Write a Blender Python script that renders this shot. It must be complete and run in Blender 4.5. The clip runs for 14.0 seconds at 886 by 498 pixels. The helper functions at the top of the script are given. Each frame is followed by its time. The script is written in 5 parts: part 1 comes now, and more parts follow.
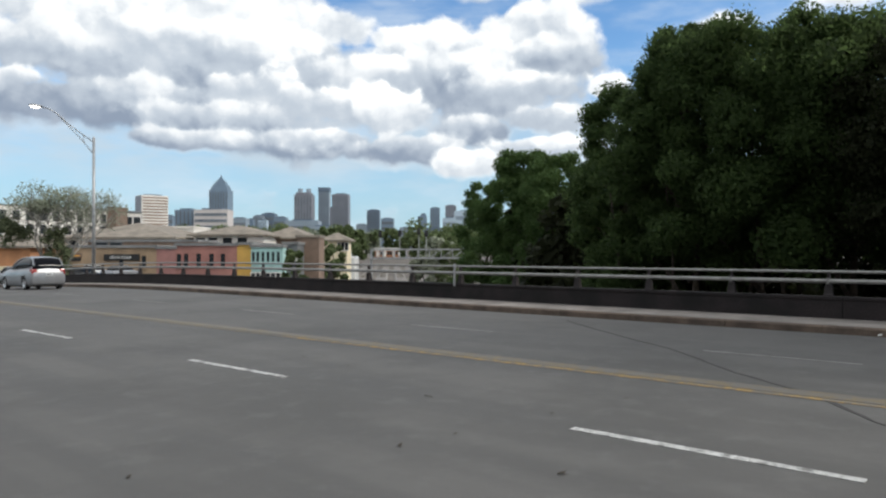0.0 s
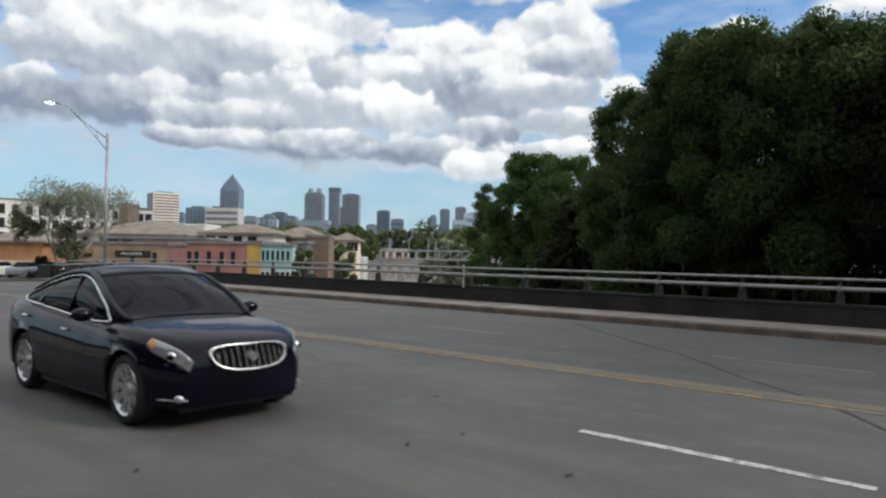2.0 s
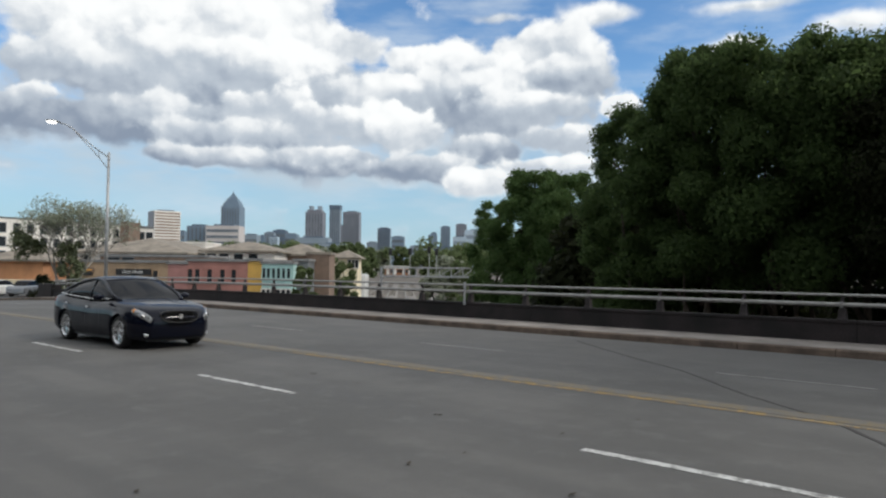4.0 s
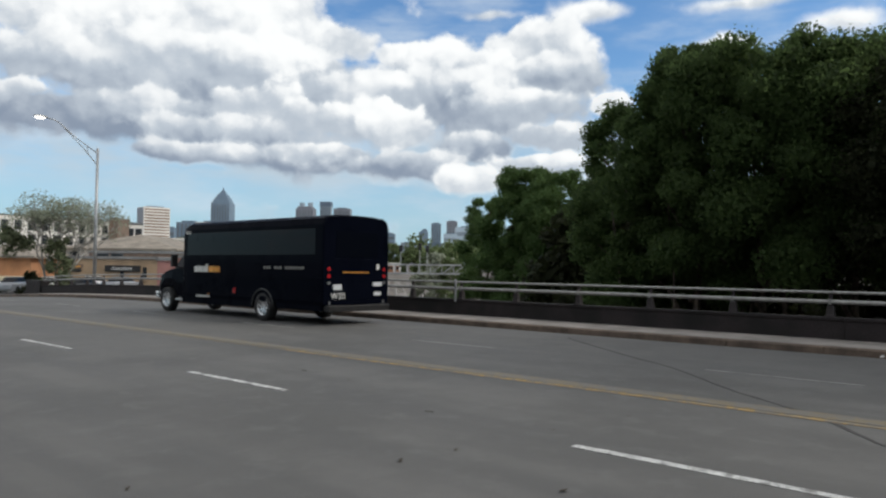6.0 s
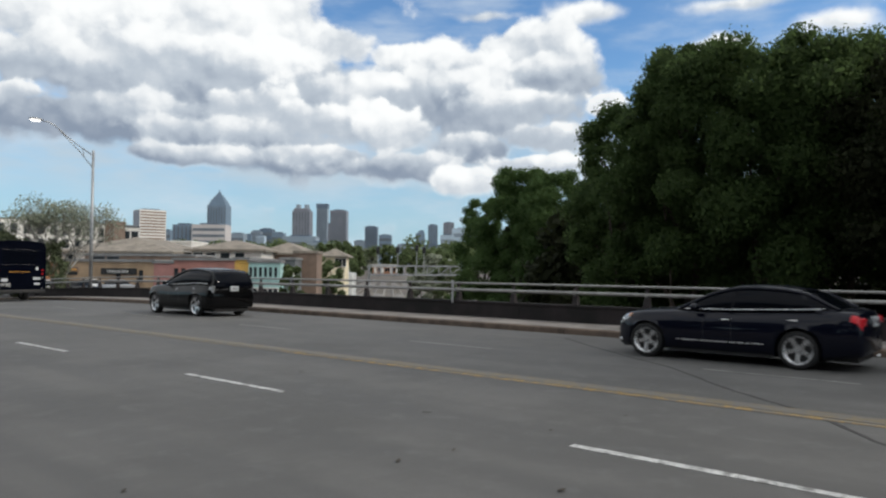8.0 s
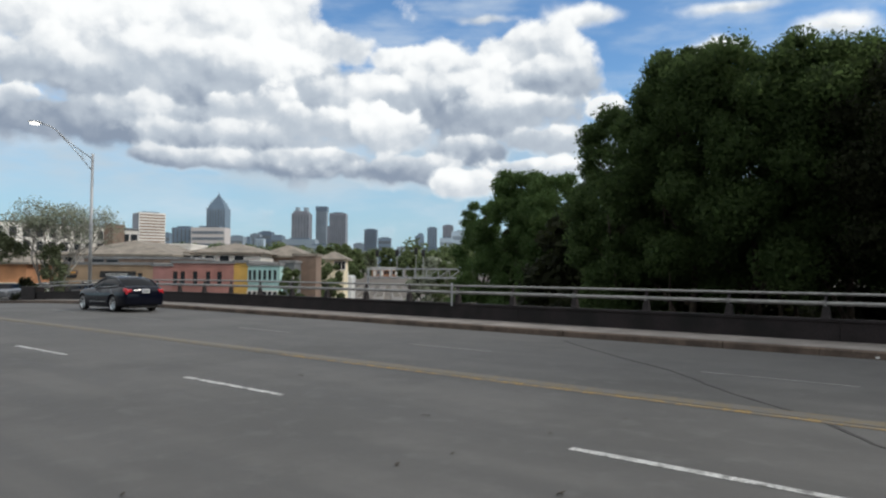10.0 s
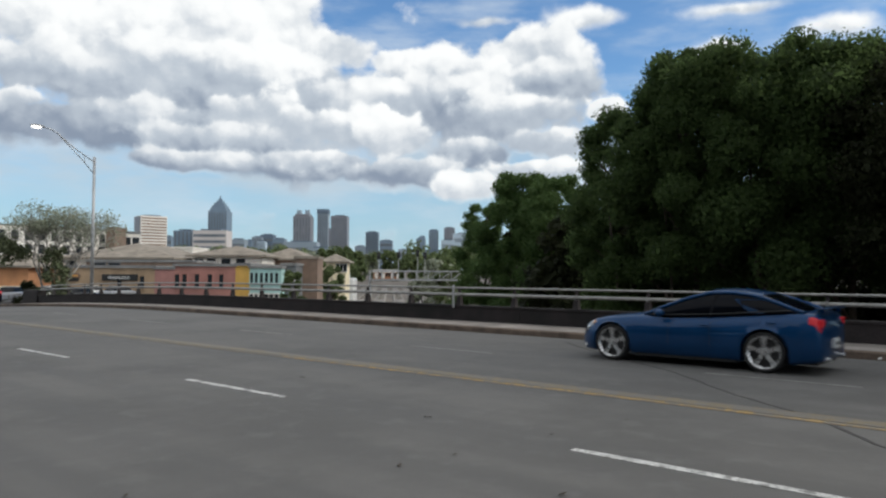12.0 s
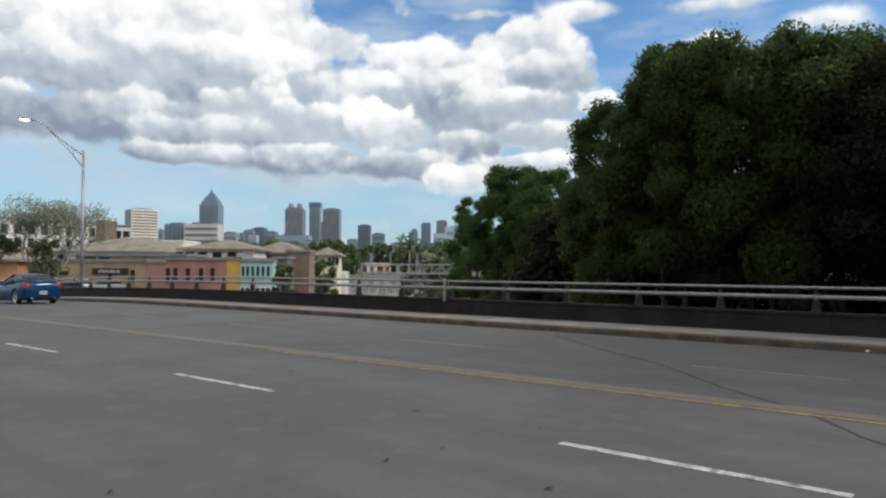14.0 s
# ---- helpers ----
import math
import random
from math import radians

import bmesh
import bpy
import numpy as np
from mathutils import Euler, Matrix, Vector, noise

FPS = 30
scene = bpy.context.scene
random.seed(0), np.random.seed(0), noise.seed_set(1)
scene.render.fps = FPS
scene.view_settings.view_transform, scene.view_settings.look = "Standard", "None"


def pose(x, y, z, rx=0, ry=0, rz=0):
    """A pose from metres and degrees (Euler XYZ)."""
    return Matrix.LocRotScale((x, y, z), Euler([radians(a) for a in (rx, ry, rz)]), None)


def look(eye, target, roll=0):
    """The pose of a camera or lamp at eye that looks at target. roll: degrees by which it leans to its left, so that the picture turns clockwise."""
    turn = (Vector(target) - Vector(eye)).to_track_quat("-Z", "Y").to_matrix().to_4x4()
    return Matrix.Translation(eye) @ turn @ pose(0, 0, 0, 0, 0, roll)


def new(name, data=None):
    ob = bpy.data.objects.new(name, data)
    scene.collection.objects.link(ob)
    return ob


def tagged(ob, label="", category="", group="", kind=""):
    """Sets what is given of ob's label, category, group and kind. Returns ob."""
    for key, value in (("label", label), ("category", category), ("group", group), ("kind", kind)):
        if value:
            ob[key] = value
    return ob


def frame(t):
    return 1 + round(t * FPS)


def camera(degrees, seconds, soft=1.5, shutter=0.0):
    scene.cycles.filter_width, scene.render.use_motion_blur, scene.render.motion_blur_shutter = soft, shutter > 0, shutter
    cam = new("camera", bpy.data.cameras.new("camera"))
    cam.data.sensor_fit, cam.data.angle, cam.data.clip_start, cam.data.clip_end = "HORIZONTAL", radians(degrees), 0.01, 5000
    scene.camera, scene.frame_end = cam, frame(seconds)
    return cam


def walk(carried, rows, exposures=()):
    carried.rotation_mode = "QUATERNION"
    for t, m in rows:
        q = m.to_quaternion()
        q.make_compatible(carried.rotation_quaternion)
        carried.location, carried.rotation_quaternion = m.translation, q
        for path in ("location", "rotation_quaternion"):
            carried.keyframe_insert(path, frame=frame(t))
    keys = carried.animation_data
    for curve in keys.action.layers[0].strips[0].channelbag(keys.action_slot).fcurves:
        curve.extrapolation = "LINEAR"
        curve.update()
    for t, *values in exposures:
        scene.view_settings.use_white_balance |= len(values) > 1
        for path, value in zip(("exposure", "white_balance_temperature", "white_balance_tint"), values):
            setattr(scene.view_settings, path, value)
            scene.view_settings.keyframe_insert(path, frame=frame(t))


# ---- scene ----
# camera: held by hand at the near pavement, turning a little
cam = camera(62.67, 14.0, soft=2.3, shutter=0.1)
# seconds, yaw, pitch, roll, eye
TURNS = [
    (0.0, 41.13, 0.33, -0.04, 0.008, 0.005, 1.681), (0.5, 41.21, 0.14, 0.10, 0.006, 0.014, 1.670), (1.0, 41.35, 1.04, 0.82, -0.008, 0.020, 1.663),
    (1.5, 41.98, 0.68, 0.85, 0.013, -0.008, 1.664), (2.0, 41.86, 0.47, 0.92, -0.001, -0.002, 1.661), (2.5, 42.05, 0.76, 1.09, -0.013, 0.001, 1.666),
    (3.0, 42.22, 1.65, 1.13, -0.011, 0.001, 1.670), (5.3, 41.53, 1.71, 0.23, 0.000, 0.000, 1.664), (5.5, 41.28, 1.46, 0.53, -0.014, 0.005, 1.660),
    (6.0, 41.20, 1.57, 0.75, -0.008, -0.012, 1.671), (6.5, 40.94, 1.75, 0.58, -0.008, 0.008, 1.666), (7.0, 40.81, 2.45, 0.70, -0.002, 0.010, 1.649),
    (7.5, 40.95, 1.53, 0.57, 0.013, -0.019, 1.669), (8.0, 40.95, 1.68, 0.48, -0.016, -0.002, 1.658), (10.5, 40.90, 1.90, 0.44, 0.000, -0.010, 1.663),
    (11.0, 40.94, 1.85, 0.53, 0.006, -0.023, 1.663), (11.5, 40.96, 1.82, 0.44, 0.002, -0.022, 1.666), (12.0, 41.02, 2.08, 0.28, 0.000, -0.014, 1.653),
    (12.5, 40.75, 1.81, 0.26, 0.012, -0.015, 1.665), (13.0, 40.57, 1.34, 0.28, -0.006, 0.008, 1.666), (13.5, 40.77, 1.84, 0.46, -0.004, 0.026, 1.662),
    (14.0, 40.41, 1.55, 0.20, 0.021, 0.030, 1.662),
]


def aim(yaw, pitch, roll, *eye):
    a, b = radians(yaw), radians(pitch)
    way = Vector((-math.sin(a) * math.cos(b), math.cos(a) * math.cos(b), math.sin(b)))
    return look(Vector(eye), Vector(eye) + way, roll)


walk(cam, [(t, aim(*turn)) for t, *turn in TURNS], [(0.0, 0.02), (0.5, -0.12), (1.5, -0.11), (2.2, -0.15), (14.0, -0.15)])

# ---- light: a broken cumulus sky, the sun veiled over the trees ----
SUN_WAY = Vector((0.76, 0.40, 0.62)).normalized()
sun = new("sun", bpy.data.lights.new("sun", "SUN"))
sun.data.energy, sun.data.angle, sun.data.color = 1.9, radians(11), (1.0, 0.94, 0.85)
sun.matrix_world = look(SUN_WAY * 50, (0, 0, 0))


class Nodes:
    """Short hand for building node trees."""

    def __init__(self, tree, fresh=True):
        self.tree = tree
        if fresh:
            tree.nodes.clear()

    def put(self, kind, **sockets):
        node = self.tree.nodes.new(kind)
        return node

    def join(self, a, b):
        self.tree.links.new(a, b)

    def feed(self, value, socket):
        if isinstance(value, bpy.types.NodeSocket):
            self.join(value, socket)
        else:
            socket.default_value = value

    def math(self, op, a, b=0.0, c=0.0, clamp=False):
        node = self.put("ShaderNodeMath")
        node.operation, node.use_clamp = op, clamp
        for value, socket in zip((a, b, c), node.inputs):
            self.feed(value, socket)
        return node.outputs[0]

    def vec(self, op, a, b=(0, 0, 0)):
        node = self.put("ShaderNodeVectorMath")
        node.operation = op
        self.feed(a, node.inputs[0])
        self.feed(b, node.inputs[1])
        return node.outputs["Value"] if op in ("DOT_PRODUCT", "LENGTH") else node.outputs[0]

    def noise(self, where, scale, detail=4.0, rough=0.55, kind="Fac"):
        node = self.put("ShaderNodeTexNoise")
        self.feed(where, node.inputs["Vector"])
        node.inputs["Scale"].default_value = scale
        node.inputs["Detail"].default_value = detail
        node.inputs["Roughness"].default_value = rough
        return node.outputs[kind]

    def ramp(self, value, low, high, a=0.0, b=1.0):
        node = self.put("ShaderNodeMapRange")
        node.interpolation_type = "SMOOTHSTEP"
        self.feed(value, node.inputs[0])
        for i, v in enumerate((low, high, a, b)):
            self.feed(v, node.inputs[i + 1])
        return node.outputs[0]

    def mix(self, fac, a, b, blend="MIX"):
        node = self.put("ShaderNodeMix")
        node.data_type, node.blend_type = "RGBA", blend
        self.feed(fac, node.inputs[0])
        for value, socket in ((a, node.inputs[6]), (b, node.inputs[7])):
            self.feed(value if isinstance(value, bpy.types.NodeSocket) else (*value, 1.0), socket)
        return node.outputs[2]


YAW = 40.94
# cumulus heaps from high to low: bearing and height from the bridge, half widths, darkness of the base
UPPER_HEAPS = [
    (-0.396, 0.240, 0.276, 0.091, 0.75), (-0.173, 0.225, 0.246, 0.089, 0.75), (0.059, 0.228, 0.177, 0.094, 0.75),
    (0.385, 0.345, 0.065, 0.010, 0.35), (0.198, 0.352, 0.063, 0.016, 0.35), (0.500, 0.310, 0.041, 0.015, 0.35), (0.374, 0.295, 0.041, 0.013, 0.35), (0.060, 0.353, 0.044, 0.009, 0.35),
    (-0.462, 0.300, 0.151, 0.064, 0.30), (-0.264, 0.331, 0.153, 0.061, 0.20), (-0.155, 0.308, 0.080, 0.043, 0.25), (-0.516, 0.250, 0.101, 0.041, 0.60), (-0.342, 0.271, 0.118, 0.041, 0.50),
    (-0.066, 0.295, 0.055, 0.024, 0.20), (-0.527, 0.210, 0.044, 0.020, 0.10), (0.114, 0.310, 0.077, 0.041, 0.40), (-0.003, 0.280, 0.094, 0.033, 0.60), (-0.219, 0.266, 0.141, 0.046, 0.50)]
LOWER_HEAPS = [
    (-0.112, 0.251, 0.085, 0.035, 0.35), (0.152, 0.265, 0.073, 0.041, 0.75), (-0.487, 0.186, 0.146, 0.048, 1.05), (-0.397, 0.192, 0.102, 0.041, 1.00), (0.020, 0.243, 0.109, 0.036, 0.80), (-0.255, 0.217, 0.091, 0.032, 0.40),
    (0.106, 0.223, 0.115, 0.031, 0.70), (0.224, 0.223, 0.045, 0.025, 0.20), (-0.166, 0.201, 0.091, 0.037, 0.55), (-0.291, 0.174, 0.107, 0.032, 0.85), (-0.066, 0.189, 0.078, 0.033, 0.45),
    (0.137, 0.184, 0.084, 0.028, 0.70), (0.051, 0.167, 0.070, 0.030, 1.00), (-0.173, 0.148, 0.108, 0.028, 1.00), (-0.340, 0.147, 0.090, 0.018, 0.90), (-0.065, 0.138, 0.100, 0.028, 0.95),
    (0.121, 0.147, 0.065, 0.020, 0.55), (0.030, 0.124, 0.050, 0.020, 0.30)]


def make_world():
    world = bpy.data.worlds.new("sky")
    scene.world = world
    world.use_nodes = True
    n = Nodes(world.node_tree)
    sky = n.put("ShaderNodeTexSky")
    sky.sky_type, sky.sun_disc = "NISHITA", False
    sky.sun_elevation = math.asin(SUN_WAY.z)
    sky.sun_rotation = math.atan2(SUN_WAY.x, SUN_WAY.y)
    sky.air_density, sky.dust_density, sky.ozone_density = 1.0, 0.5, 1.5
    way = n.put("ShaderNodeTexCoord").outputs["Generated"]
    a = radians(YAW)
    ahead, side = n.vec("DOT_PRODUCT", way, (-math.sin(a), math.cos(a), 0)), n.vec("DOT_PRODUCT", way, (math.cos(a), math.sin(a), 0))
    up = n.vec("DOT_PRODUCT", way, (0, 0, 1))
    bearing = n.math("ARCTAN2", side, ahead)
    level = n.math("SQRT", n.math("ADD", n.math("MULTIPLY", side, side), n.math("MULTIPLY", ahead, ahead)))
    height = n.math("DIVIDE", up, n.math("MAXIMUM", level, 0.05))

    def flat(x, y):
        node = n.put("ShaderNodeCombineXYZ")
        n.feed(x, node.inputs[0])
        n.feed(y, node.inputs[1])
        return node.outputs[0]

    here = flat(bearing, height)
    billow = n.vec("SUBTRACT", n.noise(here, 14.0, 6.0, 0.60, "Color"), (0.5, 0.5, 0.5))
    bent = n.vec("ADD", here, n.vec("MULTIPLY", billow, (0.030, 0.024, 0.0)))

    def cells(where, scale):
        node = n.put("ShaderNodeTexVoronoi")
        node.feature, node.voronoi_dimensions = "SMOOTH_F1", "2D"
        n.join(where, node.inputs["Vector"])
        node.inputs["Scale"].default_value = scale
        node.inputs["Smoothness"].default_value = 0.35
        return n.math("SUBTRACT", 0.45, node.outputs["Distance"])

    open_sky = n.math("MAXIMUM", n.ramp(height, 0.42, 0.7), n.ramp(n.math("ABSOLUTE", bearing), 0.6, 0.8))
    low = n.ramp(height, 0.06, 0.16)

    def puffs(where):
        """Rounded puffs in three sizes with ragged edges."""
        large = n.math("ADD", n.math("MULTIPLY", cells(where, 8.5), 0.72), n.math("MULTIPLY", cells(where, 22.0), 0.30))
        small = n.math("ADD", n.math("MULTIPLY", cells(where, 50.0), 0.13), n.math("MULTIPLY", n.math("SUBTRACT", n.noise(where, 22.0, 6.0, 0.62), 0.5), 0.55))
        return n.math("ADD", large, small)

    puff = puffs(bent)
    relief = n.math("SUBTRACT", puffs(n.vec("ADD", bent, (0.005, 0.012, 0.0))), puff)
    split = n.put("ShaderNodeSeparateXYZ")
    n.join(bent, split.inputs[0])
    # the rest of the sky, then heap over heap
    cloud = n.ramp(n.math("ADD", n.math("MULTIPLY", n.math("MULTIPLY", open_sky, low), 0.7), n.math("MULTIPLY", puff, open_sky)), 0.25, 0.55)
    dark = n.ramp(n.noise(here, 4.0, 3.0), 0.45, 0.7, 0.1, 0.6)
    for x, y, rx, ry, base in UPPER_HEAPS + LOWER_HEAPS:
        p = n.math("MULTIPLY_ADD", split.outputs[0], 1 / rx, -x / rx)
        q = n.math("MULTIPLY_ADD", split.outputs[1], 1 / ry, -y / ry)
        r2 = n.math("MULTIPLY_ADD", p, p, n.math("MULTIPLY", q, q))
        thick = n.math("ADD", n.math("EXPONENT", n.math("MULTIPLY", r2, -1.0)), puff)
        mask = n.ramp(thick, 0.22, 0.98) if ry < 0.0165 else n.ramp(thick, 0.34, n.ramp(q, 0.1, -1.1, 0.60, 1.05 if base > 0.8 else 0.78))
        under = n.ramp(n.math("MULTIPLY_ADD", puff, 1.0, q), 0.92, -0.40, 0.55 * max(0.0, base - 0.55), base * 1.02)
        dark = n.math("MULTIPLY_ADD", mask, n.math("SUBTRACT", under, dark), dark)
        cloud = n.math("MAXIMUM", cloud, mask)
    broad = n.math("MULTIPLY_ADD", n.noise(bent, 8.0, 3.0, 0.5), 0.70, -0.30)
    shade = n.math("ADD", n.math("MULTIPLY_ADD", relief, 0.75, dark), broad)
    tone = n.mix(n.ramp(shade, -0.02, 0.62), (1.10, 1.12, 1.12), (0.58, 0.65, 0.73))
    tone = n.mix(n.ramp(shade, 0.50, 1.15), tone, (0.29, 0.355, 0.46))
    clear = n.vec("MULTIPLY", sky.outputs[0], (0.104, 0.142, 0.172))
    clear = n.mix(n.ramp(height, 0.0, 0.30, 0.80, 0.0), clear, (0.43, 0.63, 0.76))
    wisps = n.math("MULTIPLY", n.ramp(n.noise(n.vec("MULTIPLY", here, (1.0, 3.0, 1.0)), 7.0, 6.0), 0.38, 0.8), 0.6)
    clear = n.mix(wisps, clear, (0.72, 0.82, 0.92))
    # thin grey veil under the cloud bases
    veil = n.math("MULTIPLY", n.ramp(height, 0.075, 0.135), n.ramp(height, 0.22, 0.16))
    veil = n.math("MULTIPLY", veil, n.ramp(n.noise(n.vec("MULTIPLY", here, (1.0, 3.5, 1.0)), 6.0, 5.0), 0.34, 0.62, 0.15, 0.75))
    clear = n.mix(veil, clear, (0.60, 0.69, 0.76))
    out, back = n.put("ShaderNodeOutputWorld"), n.put("ShaderNodeBackground")
    back.inputs["Strength"].default_value = 1.0
    n.join(n.mix(cloud, clear, tone), back.inputs["Color"])
    n.join(back.outputs[0], out.inputs["Surface"])


make_world()


# ---- materials ----
def mat(name, color, rough=0.7, metal=0.0, vary=0.18, scale=3.0, fine=40.0, bump=0.15, tint=None, coat=0.0, spec=0.5, random_shift=0.0):
    """A painted or raw surface: base colour with stains at one scale, grain at another, and fine relief."""
    m = bpy.data.materials.new(name)
    m.use_nodes = True
    n = Nodes(m.node_tree)
    out, bsdf = n.put("ShaderNodeOutputMaterial"), n.put("ShaderNodeBsdfPrincipled")
    n.join(bsdf.outputs[0], out.inputs[0])
    where = n.put("ShaderNodeTexCoord").outputs["Object"]
    big, small = n.noise(where, scale, 5.0, 0.6), n.noise(where, fine, 3.0, 0.6)
    dark = tint or tuple(c * (1 - vary * 1.6) for c in color)
    light = tuple(min(1, c * (1 + vary)) for c in color)
    base = n.mix(n.ramp(big, 0.3, 0.7), dark, light)
    base = n.mix(n.math("MULTIPLY", n.ramp(small, 0.35, 0.65), vary * 0.8), base, dark)
    if random_shift:
        info = n.put("ShaderNodeObjectInfo").outputs["Random"]
        base = n.mix(n.math("MULTIPLY", info, random_shift), base, dark)
    n.join(base, bsdf.inputs["Base Color"])
    n.join(n.ramp(big, 0.25, 0.75, max(0.02, rough - 0.1), min(1, rough + 0.1)), bsdf.inputs["Roughness"])
    bsdf.inputs["Metallic"].default_value = metal
    bsdf.inputs["Coat Weight"].default_value = coat
    bsdf.inputs["Coat Roughness"].default_value = 0.04
    bsdf.inputs["Specular IOR Level"].default_value = spec
    if bump:
        b = n.put("ShaderNodeBump")
        b.inputs["Strength"].default_value = bump
        b.inputs["Distance"].default_value = 0.02
        n.join(small, b.inputs["Height"])
        n.join(b.outputs[0], bsdf.inputs["Normal"])
    return m


def glow(name, color, strength):
    m = mat(name, color, 0.3, bump=0)
    b = m.node_tree.nodes["Principled BSDF"]
    b.inputs["Emission Color"].default_value = (*color, 1)
    b.inputs["Emission Strength"].default_value = strength
    return m


def leaf_mat(name, a, b, lit=None, share=0.18):
    m = bpy.data.materials.new(name)
    m.use_nodes = True
    n = Nodes(m.node_tree)
    out, bsdf = n.put("ShaderNodeOutputMaterial"), n.put("ShaderNodeBsdfPrincipled")
    geo = n.put("ShaderNodeNewGeometry")
    where = n.put("ShaderNodeTexCoord").outputs["Object"]
    fac = n.math("ADD", n.math("MULTIPLY", geo.outputs["Random Per Island"], 0.6), n.math("MULTIPLY", n.noise(where, 0.6, 3), 0.5))
    n.join(n.mix(n.ramp(fac, 0.2, 0.9), a, b), bsdf.inputs["Base Color"])
    bsdf.inputs["Roughness"].default_value = 0.6
    bsdf.inputs["Specular IOR Level"].default_value = 0.08
    through_leaf = n.put("ShaderNodeBsdfTranslucent")
    n.join(n.mix(0.5, a, lit or b), through_leaf.inputs[0])
    both = n.put("ShaderNodeMixShader")
    both.inputs[0].default_value = share
    n.join(bsdf.outputs[0], both.inputs[1])
    n.join(through_leaf.outputs[0], both.inputs[2])
    n.join(both.outputs[0], out.inputs[0])
    return m


def road_mat():
    """Worn grey bridge deck: lane wear along the road, stains, aggregate grain, fine cracks."""
    m = bpy.data.materials.new("worn_asphalt")
    m.use_nodes = True
    n = Nodes(m.node_tree)
    out, bsdf = n.put("ShaderNodeOutputMaterial"), n.put("ShaderNodeBsdfPrincipled")
    n.join(bsdf.outputs[0], out.inputs[0])
    where = n.put("ShaderNodeTexCoord").outputs["Object"]
    long = n.vec("MULTIPLY", where, (0.06, 0.9, 1.0))
    streak = n.noise(long, 1.0, 4.0, 0.6)
    blotch = n.noise(where, 0.35, 5.0, 0.6)
    mid = n.noise(where, 2.3, 5.0, 0.65)
    grain = n.noise(where, 90.0, 2.0, 0.7)
    base = n.mix(n.ramp(streak, 0.32, 0.68), (0.103, 0.100, 0.096), (0.152, 0.148, 0.142))
    base = n.mix(n.math("MULTIPLY", n.ramp(blotch, 0.38, 0.66), 0.75), base, (0.088, 0.086, 0.083))
    base = n.mix(n.math("MULTIPLY", n.ramp(mid, 0.50, 0.72), 0.45), base, (0.166, 0.163, 0.158))
    base = n.mix(n.math("MULTIPLY", n.ramp(grain, 0.3, 0.7), 0.30), base, (0.082, 0.080, 0.078))
    n.join(base, bsdf.inputs["Base Color"])
    n.join(n.ramp(streak, 0.3, 0.7, 0.74, 0.88), bsdf.inputs["Roughness"])
    bsdf.inputs["Specular IOR Level"].default_value = 0.35
    b = n.put("ShaderNodeBump")
    b.inputs["Strength"].default_value, b.inputs["Distance"].default_value = 0.35, 0.006
    n.join(n.math("ADD", grain, n.math("MULTIPLY", mid, 0.6)), b.inputs["Height"])
    n.join(b.outputs[0], bsdf.inputs["Normal"])
    return m


def paint_mat(name, color, worn):
    """Road paint worn through to the deck in patches."""
    m = mat(name, color, 0.75, vary=0.12, scale=2.0, fine=60)
    n = Nodes(m.node_tree, False)
    bsdf = n.tree.nodes["Principled BSDF"]
    where = n.tree.nodes["Texture Coordinate"].outputs["Object"]
    old = bsdf.inputs["Base Color"].links[0].from_socket
    wear = n.math("MAXIMUM", n.ramp(n.noise(where, 5.0, 6.0, 0.7), 0.62 - worn, 0.75 - worn), n.ramp(n.noise(where, 28.0, 3.0, 0.7), 0.60 - worn * 0.6, 0.72 - worn * 0.5))
    n.join(n.mix(n.math("MULTIPLY", wear, 0.85), old, (0.14, 0.137, 0.13)), bsdf.inputs["Base Color"])
    return m


def glass_mat(name, color=(0.003, 0.004, 0.007), rough=0.02, spec=0.5):
    m = bpy.data.materials.new(name)
    m.use_nodes = True
    b = m.node_tree.nodes["Principled BSDF"]
    b.inputs["Base Color"].default_value = (*color, 1)
    b.inputs["Roughness"].default_value = rough
    b.inputs["Specular IOR Level"].default_value = spec
    b.inputs["IOR"].default_value = 1.2
    return m


def car_paint(name, color, flake=0.3):
    m = mat(name, color, 0.4, flake, vary=0.06, scale=1.5, fine=300, bump=0.0, coat=0.55, spec=0.05)
    return m


ASPHALT = road_mat()
CONCRETE = mat("weathered_concrete", (0.25, 0.225, 0.205), 0.9, vary=0.22, scale=1.3, fine=30, bump=0.35)
KERB = mat("granite_kerb", (0.135, 0.100, 0.078), 0.9, vary=0.3, scale=2.2, fine=40, bump=0.4)
PARAPET = mat("near_black_parapet_concrete", (0.023, 0.018, 0.019), 0.92, vary=0.55, scale=1.1, fine=25, bump=0.5)
PARAPET_CAP = mat("dark_grey_concrete", (0.038, 0.032, 0.033), 0.92, vary=0.3, scale=1.5, fine=25, bump=0.5)
ALUMINIUM = mat("weathered_aluminium", (0.33, 0.325, 0.315), 0.5, 0.55, vary=0.15, scale=4, fine=60, bump=0.1)
STEEL = mat("galvanised_steel", (0.42, 0.43, 0.44), 0.5, 0.6, vary=0.15, scale=3, fine=50, bump=0.1)
WHITE_PAINT = paint_mat("worn_white_paint", (0.62, 0.62, 0.605), 0.15)
GHOST_PAINT = paint_mat("faded_white_paint", (0.27, 0.265, 0.255), 0.12)
YELLOW_PAINT = paint_mat("worn_yellow_paint", (0.43, 0.275, 0.080), 0.20)
OLD_YELLOW = paint_mat("faded_yellow_paint", (0.205, 0.160, 0.088), 0.20)
TAR = mat("tar_joint", (0.055, 0.052, 0.05), 0.85, vary=0.3, scale=6)
